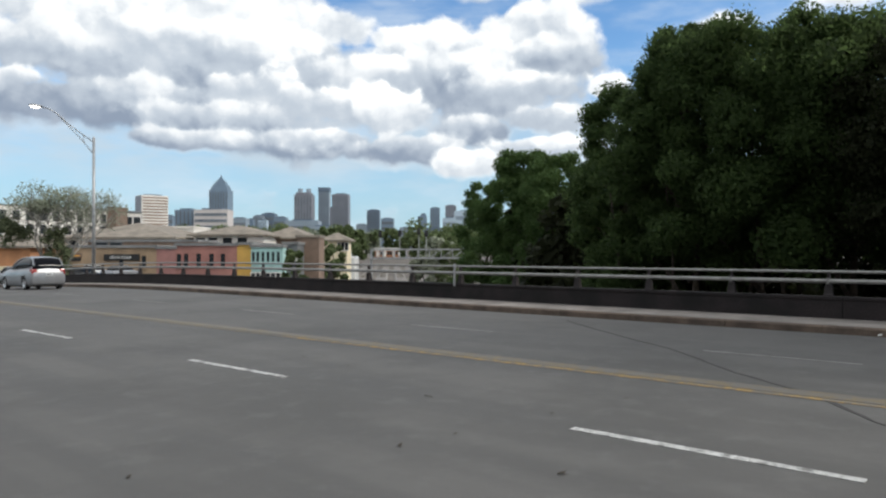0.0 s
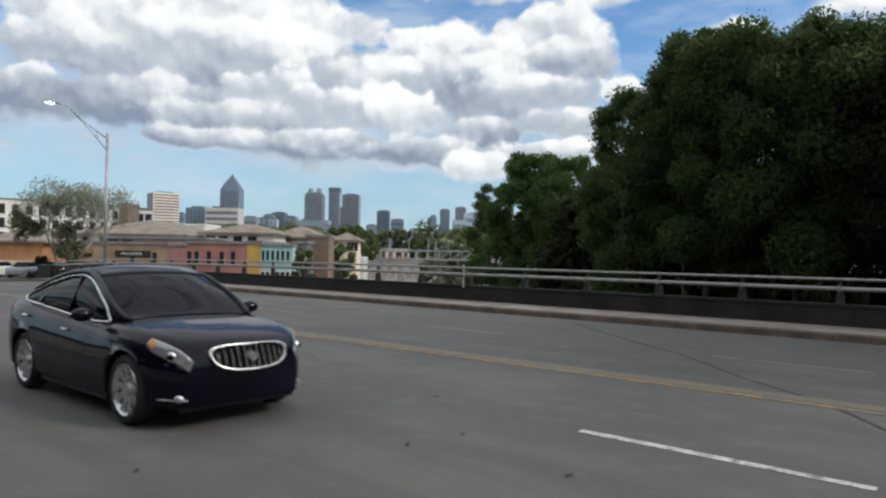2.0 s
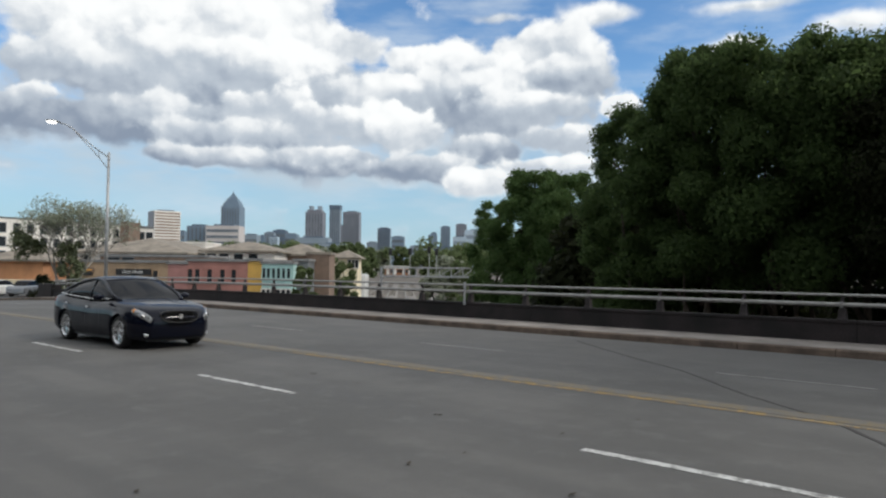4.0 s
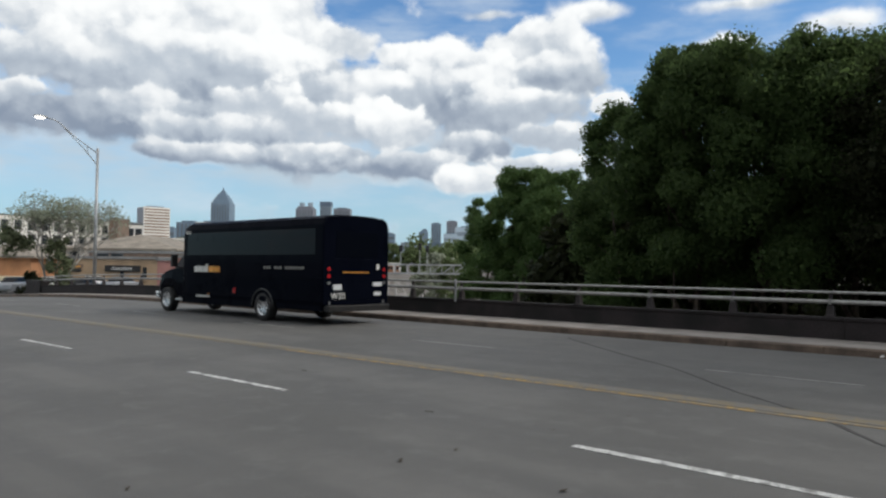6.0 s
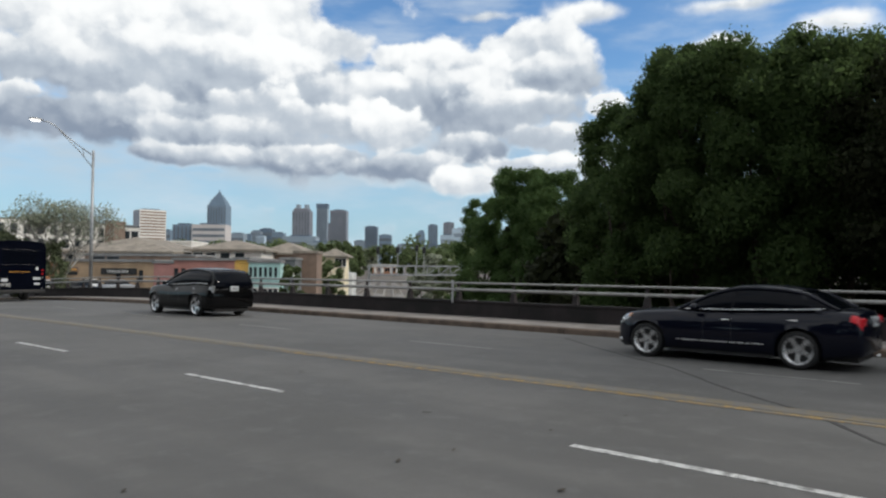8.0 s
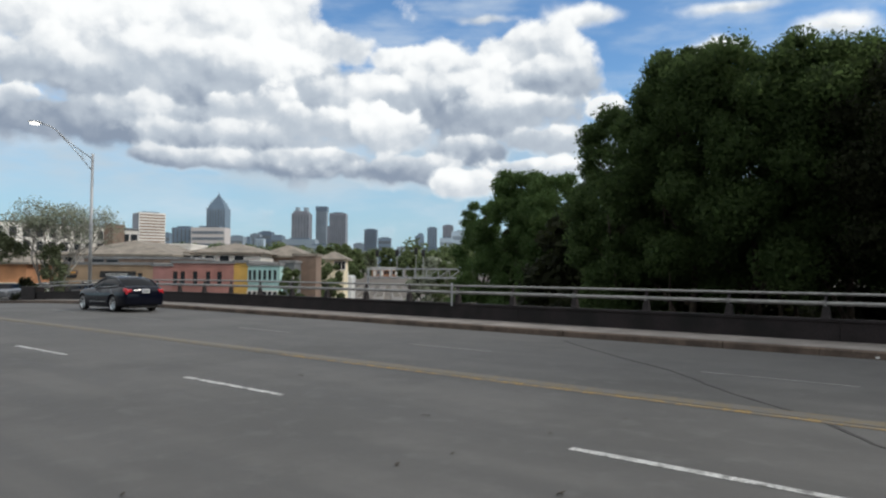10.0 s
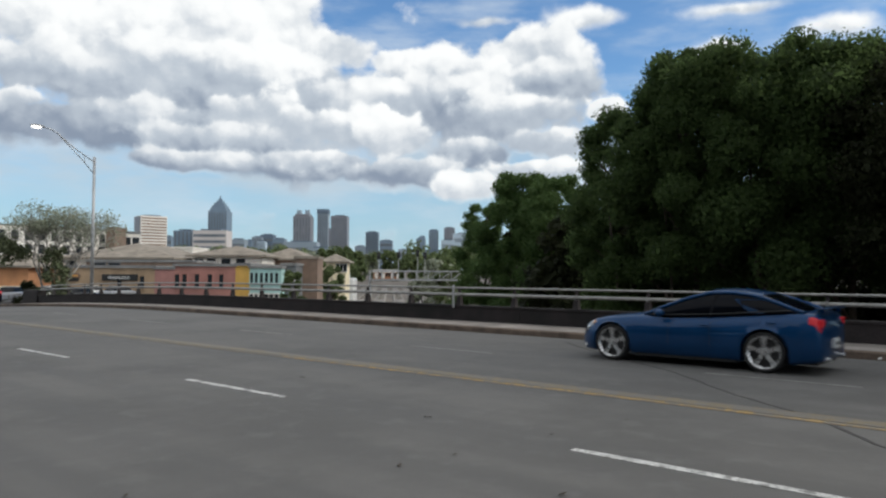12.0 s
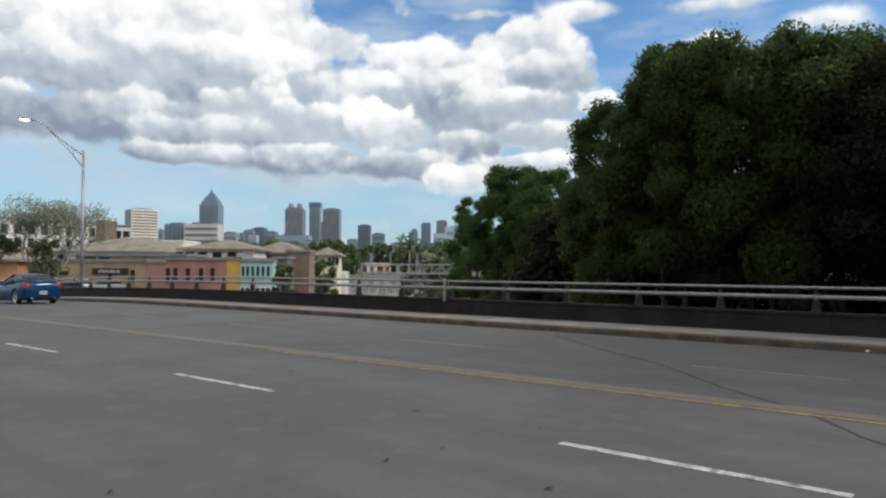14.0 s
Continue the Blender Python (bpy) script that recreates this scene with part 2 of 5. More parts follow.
BARK = mat("bark", (0.09, 0.07, 0.055), 0.95, vary=0.3, scale=4, fine=30, bump=0.8)
# base darker than real foliage: deep shade is put into the leaf colour
LEAF = leaf_mat("shade_dark_leaves", (0.010, 0.0125, 0.006), (0.029, 0.034, 0.017), (0.10, 0.12, 0.05), 0.25)
LEAF_FRESH = leaf_mat("spring_leaves", (0.085, 0.122, 0.050), (0.170, 0.205, 0.098))
LEAF_GREY = leaf_mat("budding_leaves", (0.21, 0.24, 0.17), (0.33, 0.35, 0.27))
LEAF_IVY = leaf_mat("ivy_leaves", (0.095, 0.118, 0.062), (0.185, 0.205, 0.120))
LEAF_MID = leaf_mat("lighter_oak_leaves", (0.045, 0.085, 0.028), (0.095, 0.150, 0.055), (0.17, 0.25, 0.07), 0.3)
# reflecting side also darkened for shade; backlight passes through the brighter lit colour
LEAF_OAK = leaf_mat("shade_dark_oak_leaves", (0.012, 0.022, 0.008), (0.046, 0.071, 0.027), (0.30, 0.44, 0.16), 0.46)
# brown stems, darkened further to hold the shade under the crowns
STEMS = leaf_mat("shade_dark_brown_stems", (0.014, 0.011, 0.009), (0.034, 0.027, 0.020))
EARTH = mat("ballast_and_earth", (0.15, 0.13, 0.11), 0.95, vary=0.35, scale=0.05, fine=2.0, bump=0.2)
BALLAST = mat("grey_ballast", (0.27, 0.25, 0.23), 0.95, vary=0.3, scale=0.6, fine=8.0, bump=0.4)
RUBBER = mat("tyre_rubber", (0.015, 0.015, 0.016), 0.75, vary=0.2, scale=8)
ALLOY = mat("alloy_rim", (0.62, 0.62, 0.63), 0.28, 0.85, vary=0.08, scale=10, bump=0.0)
CHROME = mat("chrome", (0.78, 0.78, 0.79), 0.28, 0.9, vary=0.05, bump=0.0)
BLACK_TRIM = mat("black_plastic", (0.012, 0.012, 0.013), 0.5, vary=0.15, scale=8)
DARK_GLASS = glass_mat("tinted_glass")
GRILLE_BLACK = mat("matt_black_mesh", (0.004, 0.004, 0.004), 0.9, vary=0.1, bump=0, spec=0.05)
LENS_WHITE = mat("headlight_lens", (0.30, 0.31, 0.32), 0.16, 0.5, vary=0.1, scale=20, bump=0, coat=1.0)
LENS_RED = mat("tail_light_lens", (0.35, 0.015, 0.02), 0.15, vary=0.15, scale=20, bump=0, coat=1.0)
LENS_RED_LIT = glow("lit_tail_light", (0.5, 0.015, 0.025), 0.16)
LENS_AMBER = mat("amber_lens", (0.55, 0.20, 0.03), 0.2, bump=0, coat=1.0)
PLATE = mat("number_plate", (0.62, 0.64, 0.66), 0.4, vary=0.1, scale=20, bump=0)
INK_WHITE = mat("white_lettering", (0.72, 0.72, 0.70), 0.5, vary=0.05, bump=0)
INK_ORANGE = mat("orange_lettering", (0.75, 0.36, 0.07), 0.5, vary=0.05, bump=0)


# ---- mesh helpers ----
def part(name, bm, material, parent=None, label="", smooth=False):
    """Links a bmesh as one mesh object, under a thing or a part."""
    me = bpy.data.meshes.new(name)
    bmesh.ops.recalc_face_normals(bm, faces=bm.faces)
    bm.to_mesh(me)
    bm.free()
    return piece(name, me, material, parent, label, smooth)


def piece(name, me, material, parent=None, label="", smooth=False):
    if not me.materials:
        me.materials.append(material)
    if smooth:
        me.shade_smooth()
    ob = new(name, me)
    ob.parent = parent
    if label:
        ob["label"] = label
    return ob


def thing(name, m, label, category, group="", kind=""):
    ob = new(name)
    ob.empty_display_size = 0.2
    ob.matrix_world = m
    return tagged(ob, label, category, group, kind)


def box(bm, x0, x1, y0, y1, z0, z1, bevel=0.0):
    made = bmesh.ops.create_cube(bm, size=1.0, matrix=Matrix.Translation(((x0 + x1) / 2, (y0 + y1) / 2, (z0 + z1) / 2)) @ Matrix.Diagonal((x1 - x0, y1 - y0, z1 - z0, 1)))
    if bevel:
        edges = {e for v in made["verts"] for e in v.link_edges}
        bmesh.ops.bevel(bm, geom=list(edges), offset=bevel, segments=2, affect="EDGES", profile=0.6)
    return bm


def boxes(*all_sides, bevel=0.0):
    bm = bmesh.new()
    for sides in all_sides:
        box(bm, *sides, bevel=bevel)
    return bm


def rod(bm, a, b, r0, r1=None, n=10, cap=True):
    a, b = Vector(a), Vector(b)
    way = b - a
    m = Matrix.Translation((a + b) / 2) @ way.to_track_quat("Z", "Y").to_matrix().to_4x4()
    bmesh.ops.create_cone(bm, cap_ends=cap, segments=n, radius1=r0, radius2=r0 if r1 is None else r1, depth=way.length, matrix=m)
    return bm


def tube(bm, points, r, n=8):
    pts = [Vector(p) for p in points]
    rings, up = [], None
    for i, p in enumerate(pts):
        way = (pts[min(i + 1, len(pts) - 1)] - pts[max(i - 1, 0)]).normalized()
        side = way.orthogonal() if up is None else (up - way * up.dot(way))
        up = side.normalized()
        over = way.cross(up)
        rings.append([p + (up * math.cos(a) + over * math.sin(a)) * r for a in [2 * math.pi * k / n for k in range(n)]])
    return loft(bm, rings)


def ball(bm, centre, sizes, u=12, v=8, turn=None):
    m = Matrix.Translation(centre) @ (turn or Matrix()) @ Matrix.Diagonal((*sizes, 1))
    bmesh.ops.create_uvsphere(bm, u_segments=u, v_segments=v, radius=1.0, matrix=m)
    return bm


def loft(bm, rings, closed=True, caps=True):
    rows = [[bm.verts.new(p) for p in ring] for ring in rings]
    n = len(rows[0])
    for a, b in zip(rows, rows[1:]):
        for i in range(n if closed else n - 1):
            j = (i + 1) % n
            bm.faces.new((a[i], a[j], b[j], b[i]))
    if caps:
        bm.faces.new(rows[0][::-1])
        bm.faces.new(rows[-1])
    return bm


def words(name, text, size, material, m, parent, label=""):
    """Lettering in the built-in font, as a thin mesh."""
    cu = bpy.data.curves.new(name, "FONT")
    cu.body, cu.size, cu.extrude, cu.align_x = text, size, 0.004, "CENTER"
    ob = new(name, cu)
    me = bpy.data.meshes.new_from_object(ob.evaluated_get(bpy.context.evaluated_depsgraph_get()))
    bpy.data.objects.remove(ob)
    bpy.data.curves.remove(cu)
    made = piece(name, me, material, parent, label)
    made.matrix_local = m
    return made


def deck_z(x):
    """The road is level here and dips away past a crest."""
    if x > -28:
        return 0.0
    if x > -60:
        return -0.00085 * (x + 28) ** 2
    return max(-6.9, -0.8704 - 0.0544 * (-60 - x))


# ---- the bridge ----
XS = [-220, -180, -150, -120, -100, -88, -78, -70] + [-64 + 2 * i for i in range(34)] + [10, 20, 40, 60, 90, 120]


def strip(profile, x_list=XS, caps=True):
    """A band that follows the road: its cross-section swept along the deck."""
    bm = bmesh.new()
    return loft(bm, [[(x, y, z + deck_z(x)) for y, z in profile] for x in x_list], True, caps)


KERB_Y, WALL_Y, RAIL_Y, YELLOW_Y, DASH_Y = 16.72, 18.40, 18.56, 9.21, 6.04
END_X = -50.7
tagged(part("road", strip([(1.45, -0.6), (1.45, 0), (9.2, 0.02), (KERB_Y, 0), (KERB_Y, -0.6)]), ASPHALT),
       "worn grey asphalt road deck on a bridge", "road", kind="structure")
tagged(part("pavement_near", strip([(-3.2, -0.6), (-3.2, 0.16), (1.25, 0.16), (1.45, 0.15), (1.45, -0.6)]), CONCRETE),
       "pale concrete pavement along the bridge", "pavement", kind="structure")
far_walk = tagged(part("pavement_far", strip([(KERB_Y + 0.17, -0.6), (KERB_Y + 0.17, 0.165), (WALL_Y + 0.5, 0.185), (WALL_Y + 0.5, -0.6)]), CONCRETE),
                  "pale concrete pavement below the bridge wall", "pavement", kind="structure")
random.seed(3)
kerb = tagged(new("kerb"), "weathered brown stone kerb", "kerb", kind="structure")
x = 14.0
while x > -64:
    n = 2.0 + random.uniform(-0.25, 0.25)
    e = random.uniform(-0.008, 0.008)
    a, b = x - n + 0.012, x
    bm = bmesh.new()
    loft(bm, [[(s, y + e, z + deck_z(s)) for y, z in ((KERB_Y - 0.005, -0.3), (KERB_Y, 0.13), (KERB_Y + 0.03, 0.16), (KERB_Y + 0.168, 0.163), (KERB_Y + 0.168, -0.3))] for s in (a, (a + b) / 2, b)])
    part("kerb_stone", bm, KERB, kerb)
    x -= n
bm = strip([(KERB_Y + 0.004, -0.3), (KERB_Y + 0.006, 0.13), (KERB_Y + 0.03, 0.155), (KERB_Y + 0.165, 0.155), (KERB_Y + 0.165, -0.3)], [-220, -180, -150, -120, -100, -80, -64.2])
part("kerb_run", bm, KERB, kerb)

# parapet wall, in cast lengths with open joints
wall = tagged(new("parapet_wall"), "near-black mottled concrete parapet wall of the bridge", "wall", kind="structure")
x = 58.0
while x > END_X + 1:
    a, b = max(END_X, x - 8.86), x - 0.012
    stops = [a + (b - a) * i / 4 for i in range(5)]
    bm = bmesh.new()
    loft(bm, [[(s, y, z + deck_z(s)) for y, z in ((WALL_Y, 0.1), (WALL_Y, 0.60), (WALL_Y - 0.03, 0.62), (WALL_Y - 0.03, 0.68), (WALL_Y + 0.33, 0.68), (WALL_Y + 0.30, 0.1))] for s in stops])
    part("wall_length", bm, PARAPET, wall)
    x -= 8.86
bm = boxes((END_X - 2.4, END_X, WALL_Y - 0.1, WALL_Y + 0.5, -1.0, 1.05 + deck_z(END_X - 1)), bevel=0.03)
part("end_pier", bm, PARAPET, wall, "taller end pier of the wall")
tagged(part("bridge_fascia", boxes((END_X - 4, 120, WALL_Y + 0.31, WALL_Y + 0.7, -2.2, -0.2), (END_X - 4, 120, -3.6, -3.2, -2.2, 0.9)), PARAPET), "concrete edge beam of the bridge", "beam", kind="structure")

# aluminium railing on the wall
railing = thing("bridge_railing", Matrix(), "weathered aluminium two-rail railing on the parapet wall", "railing")
post_bm = bmesh.new()
loft(post_bm, [[(-w, -d, z), (w, -d, z), (w, d, z), (-w, d, z)] for z, w, d in ((0, 0.10, 0.09), (0.03, 0.10, 0.09), (0.06, 0.085, 0.075), (0.24, 0.075, 0.06), (0.28, 0.045, 0.045), (0.54, 0.03, 0.035), (0.60, 0.035, 0.04))])
post_mesh = bpy.data.meshes.new("post")
bmesh.ops.recalc_face_normals(post_bm, faces=post_bm.faces)
post_bm.to_mesh(post_mesh)
post_bm.free()
POST_X = [-13.20 + 2.214 * k for k in range(-16, 24)]
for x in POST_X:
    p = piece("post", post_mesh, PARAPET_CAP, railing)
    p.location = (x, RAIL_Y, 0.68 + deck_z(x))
rail_x = [s for s in XS if END_X < s < 60]
for name, z, ry, rz in (("top_rail", 1.25, 0.032, 0.032), ("lower_rail", 1.03, 0.05, 0.05)):
    ring = [(RAIL_Y - 0.05 + ry * math.cos(a), z + rz * math.sin(a)) for a in [i * math.pi / 6 for i in range(12)]]
    part(name, strip(ring, [END_X + 0.1] + rail_x), ALUMINIUM, railing, smooth=True)
for x in POST_X:
    b = part("rail_clamp", boxes((x - 0.03, x + 0.03, RAIL_Y - 0.1, RAIL_Y + 0.0, 0.96, 1.1), bevel=0.008), ALUMINIUM, railing)
    b.location.z = deck_z(x)
sign_post = thing("marker_post", pose(-15.45, WALL_Y - 0.12, 0.60), "thin pale galvanised post fixed to the railing", "post")
part("shaft", boxes((-0.035, 0.035, -0.02, 0.02, 0.0, 0.74), bevel=0.006), STEEL, sign_post)
part("bracket", boxes((-0.05, 0.05, -0.03, 0.1, 0.40, 0.46)), STEEL, sign_post)


# ---- road markings ----
def marking(name, x0, x1, y, width, material, label, drift=0.0):
    stops = sorted({x0, x1} | {s for s in XS if x0 < s < x1} | {x0 + (x1 - x0) * i / 6 for i in range(7)})
    bm = bmesh.new()
    random.seed(int(x0 * 10))
    rows = []
    for s in stops:
        w = width / 2 * random.uniform(0.88, 1.06)
        lift = deck_z(s) + 0.02 * (1 - abs(y - 9.2) / 7.7) + 0.006
        at = y + drift * max(-24, min(0, s + 3))
        rows.append([(s, at - w, lift), (s, at + w, lift), (s, at + w, lift - 0.004), (s, at - w, lift - 0.004)])
    loft(bm, rows)
    return tagged(part(name, bm, material), label, "road marking", "road markings", "structure")


for k in range(-12, 12):
    x = -10.50 + 6.874 * k
    marking("lane_dash", x, x + 2.46, DASH_Y, 0.115, WHITE_PAINT, "white lane dash painted on the asphalt, chipped", 0.007)
for k in range(-8, 9):
    x = -11.7 + 6.874 * k
    marking("faded_dash", x, x + 2.4, 12.3, 0.10, GHOST_PAINT, "almost worn away pale lane dash")
marking("centre_line", -12, 60, YELLOW_Y - 0.17, 0.13, YELLOW_PAINT, "yellow centre line, worn in patches", 0.018)
marking("centre_line", -110, -12, YELLOW_Y - 0.17, 0.12, OLD_YELLOW, "faded yellow centre line", 0.018)
marking("old_centre_line", -110, 60, YELLOW_Y + 0.10, 0.34, OLD_YELLOW, "broad faded yellow centre line, almost worn away", 0.018)
# expansion joint that crosses the deck aslant
bm = bmesh.new()
path = [(-9.6, 15.7), (-8.86, 15.0), (-6.8, 13.27), (-5.4, 12.2), (-3.58, 10.3), (-2.34, 9.28), (-1.5, 8.2), (-0.3, 7.0), (1.2, 5.4), (4.0, 2.4)]
random.seed(6)
line = []
for a, b in zip(path, path[1:]):
    for i in range(6):
        t = i / 6
        line.append((a[0] + (b[0] - a[0]) * t + random.uniform(-.02, .02), a[1] + (b[1] - a[1]) * t + random.uniform(-.02, .02)))
loft(bm, [[(px - w, py, 0.004 + 0.02 * (1 - abs(py - 9.2) / 7.7)), (px + w, py + 0.01, 0.004 + 0.02 * (1 - abs(py - 9.2) / 7.7)), (px + w, py, 0.0), (px - w, py, 0.0)] for px, py in line for w in [random.uniform(0.018, 0.04)]])
tagged(part("deck_joint", bm, TAR), "dark tarred joint crossing the road aslant", "joint", kind="structure")

# ---- land below the bridge, out to the horizon ----
LAND = -7.0


def land():
    bm = bmesh.new()
    stops = [-4500, -2500, -1500, -900, -500, -300, -200, -140, -100, -70, -45, -25, 0, 30, 60, 100, 160, 300, 600, 1200, 2500, 4500]
    grid = {}
    for x in stops:
        for y in stops:
            r = math.hypot(x, y)
            z = LAND + 22 * max(0, min(1, (r - 500) / 1200)) ** 1.3 if r < 4000 else LAND + 22
            if r < 1200:
                z += 0.5 * noise.noise((x * 0.02, y * 0.02, 0))
            grid[x, y] = bm.verts.new((x, y, z))
    for x, x1 in zip(stops, stops[1:]):
        for y, y1 in zip(stops, stops[1:]):
            bm.faces.new((grid[x, y], grid[x1, y], grid[x1, y1], grid[x, y1]))
    return bm


tagged(part("ground", land(), EARTH, smooth=True), "brown earth and gravel land below the bridge", "ground", kind="structure")


# ---- the town: placed by metres to the right of and ahead of the camera's mean aim ----
def town(x, d, z=0.0, turn=0.0):
    return pose(0, 0, 0, 0, 0, YAW) @ pose(x, d, z, 0, 0, turn)


BRICK_TAN = mat("tan_brick", (0.38, 0.27, 0.175), 0.9, vary=0.15, scale=0.5, fine=12)
STUCCO_PINK = mat("faded_red_stucco", (0.40, 0.195, 0.165), 0.9, vary=0.15, scale=0.4, fine=10)
STUCCO_ROSE = mat("rose_stucco", (0.40, 0.20, 0.18), 0.9, vary=0.15, scale=0.4, fine=10)
STUCCO_YELLOW = mat("ochre_stucco", (0.62, 0.38, 0.10), 0.9, vary=0.12, scale=0.4, fine=10)
STUCCO_TEAL = mat("pale_teal_stucco", (0.40, 0.60, 0.58), 0.9, vary=0.12, scale=0.4, fine=10)
STUCCO_CREAM = mat("cream_render", (0.76, 0.67, 0.48), 0.9, vary=0.12, scale=0.4, fine=10)
BROWN_WALL = mat("brown_cladding", (0.24, 0.17, 0.13), 0.9, vary=0.2, scale=0.4, fine=10)
WHITE_WALL = mat("white_render", (0.80, 0.77, 0.72), 0.85, vary=0.1, scale=0.3, fine=8)
GREY_WALL = mat("grey_cladding", (0.16, 0.17, 0.18), 0.8, vary=0.15, scale=0.3, fine=8)
ROOF_TAN = mat("sun_bleached_shingles", (0.27, 0.235, 0.195), 0.95, vary=0.2, scale=0.8, fine=14, bump=0.4)
ROOF_GREY = mat("grey_roofing", (0.24, 0.24, 0.24), 0.9, vary=0.2, scale=0.6, fine=12)
WINDOW = glass_mat("window_glass", (0.03, 0.035, 0.04), 0.08, 0.3)
DULL_WINDOW = mat("dull_window", (0.045, 0.045, 0.05), 0.3, vary=0.1, bump=0)


def pane_row(parent, xs, z0, z1, w, y, frame_material=None):
    """Single windows in a facade that faces -y: a frame, a recessed pane, a sill."""
    for x in xs:
        f = part("window", boxes((x - w / 2 - .1, x - w / 2, y - .06, y + .1, z0, z1), (x + w / 2, x + w / 2 + .1, y - .06, y + .1, z0, z1),
                                 (x - w / 2 - .1, x + w / 2 + .1, y - .06, y + .1, z1, z1 + .12), (x - w / 2 - .16, x + w / 2 + .16, y - .14, y + .1, z0 - .12, z0)), frame_material or WHITE_WALL, parent)
        part("pane", boxes((x - w / 2, x + w / 2, y - .02, y + .05, z0, z1)), WINDOW, f)


def block(name, x0, x1, d, deep, top, material, label, category="building", roof=None, base=LAND, turn=0.0, group=""):
    """A flat-roofed block with a coping; returns the thing, whose origin is at the front's middle at ground level."""
    w, h = x1 - x0, top - base
    b = thing(name, town((x0 + x1) / 2, d, base, turn), label, category, group)
    part("wall", boxes((-w / 2, w / 2, 0, deep, 0, h)), material, b)
    part("coping", boxes((-w / 2 - .15, w / 2 + .15, -.15, deep + .15, h + 0.002, h + .3)), roof or material, b)
    return b


def hip_roof(parent, w, deep, z, rise, over=0.6, material=None, y0=0.0):
    bm = bmesh.new()
    a = [bm.verts.new(p) for p in ((-w / 2 - over, y0 - over, z), (w / 2 + over, y0 - over, z), (w / 2 + over, y0 + deep + over, z), (-w / 2 - over, y0 + deep + over, z))]
    low = [bm.verts.new((v.co.x, v.co.y, z - 0.25)) for v in a]
    run = min(w, deep) / 2 * 0.9
    if w > deep:
        r = [bm.verts.new((-w / 2 + run, y0 + deep / 2, z + rise)), bm.verts.new((w / 2 - run, y0 + deep / 2, z + rise))]
        faces = [(a[0], a[1], r[1], r[0]), (a[1], a[2], r[1]), (a[2], a[3], r[0], r[1]), (a[3], a[0], r[0])]
    else:
        r = [bm.verts.new((0, y0 + run, z + rise)), bm.verts.new((0, y0 + deep - run, z + rise))]
        faces = [(a[0], a[1], r[0]), (a[1], a[2], r[1], r[0]), (a[2], a[3], r[1]), (a[3], a[0], r[0], r[1])]
    for f in faces:
        bm.faces.new(f)
    for i in range(4):
        j = (i + 1) % 4
        bm.faces.new((a[j], a[i], low[i], low[j]))
    bm.faces.new(low)
    return part("roof", bm, material or ROOF_TAN, parent)


# the row of shops along the tracks
D = 82.0
SHOPS = (("shop", -43.8, -32.6, 2.31, BRICK_TAN, "tan brick shop with a dark sign board", [-36.54, -34]),
         ("shop", -32.6, -30.43, 2.177, STUCCO_ROSE, "rose stucco shop front", []),
         ("shop", -30.43, -23.49, 2.535, STUCCO_PINK, "faded red stucco row house with narrow windows", [-30.05, -29.22, -27.82, -26.36, -25.08]),
         ("shop", -23.49, -21.9, 2.638, STUCCO_YELLOW, "narrow ochre yellow row house", []),
         ("shop", -21.9, -18.34, 2.341, STUCCO_TEAL, "pale teal row house", [-21.65, -21.14, -20.56, -19.99, -19.42, -18.84]))
for name, x0, x1, top, material, label, wins in SHOPS:
    s = block(name, x0, x1, D, 14, top, material, label, "shop", ROOF_GREY, group="row of painted shops")
    mid, h = (x0 + x1) / 2, top - LAND
    small = material in (STUCCO_TEAL,)
    pane_row(s, [x - mid for x in wins], h - (1.6 if small else 2.3), h - (0.5 if small else 0.9), 0.32 if small else 0.5, 0, material)
    if small:
        pane_row(s, [x - mid for x in wins], h - 4.0, h - 2.9, 0.45, 0, WHITE_WALL)
    pane_row(s, [x - mid for x in wins[:3]], h - 5.9, h - 4.4, 1.0, 0, material)
sign_x = -36.48
board = thing("shop_sign", town(sign_x, D - 0.12, 1.24), "dark shop sign board with pale lettering", "sign", "shop signs")
part("board", boxes((-2.0, 2.0, -.06, .1, -.36, .36), bevel=.02), BLACK_TRIM, board)
words("lettering", "chocolate", 0.62, INK_WHITE, pose(-0.1, -.07, -.16, 90), board, "pale lettering")
board = thing("shop_sign", town(-41.7, D - 0.12, 1.448), "small dark shop sign on tan brick", "sign", "shop signs")
part("board", boxes((-.7, .7, -.05, .1, -.2, .25), bevel=.02), BROWN_WALL, board)
part("line", boxes((-.5, .5, -.08, -.052, -.1, .05)), INK_ORANGE, board)
part("lower_board", boxes((-.55, .55, -.05, .1, -.62, -.3), bevel=.02), BLACK_TRIM, board)

# set-back storeys and roofs behind the shops
def house(name, x0, x1, d, deep, eave, rise, wall, roof, label, group="", wins=(), base=LAND):
    b = thing(name, town((x0 + x1) / 2, d, base), label, "house", group)
    w, h = x1 - x0, eave - base
    part("wall", boxes((-w / 2, w / 2, 0, deep, 0, h)), wall, b)
    hip_roof(b, w, deep, h, rise, 0.8, roof)
    pane_row(b, [x - (x0 + x1) / 2 for x in wins], h - 2.0, h - 0.5, 1.3, 0, WHITE_WALL)
    return b


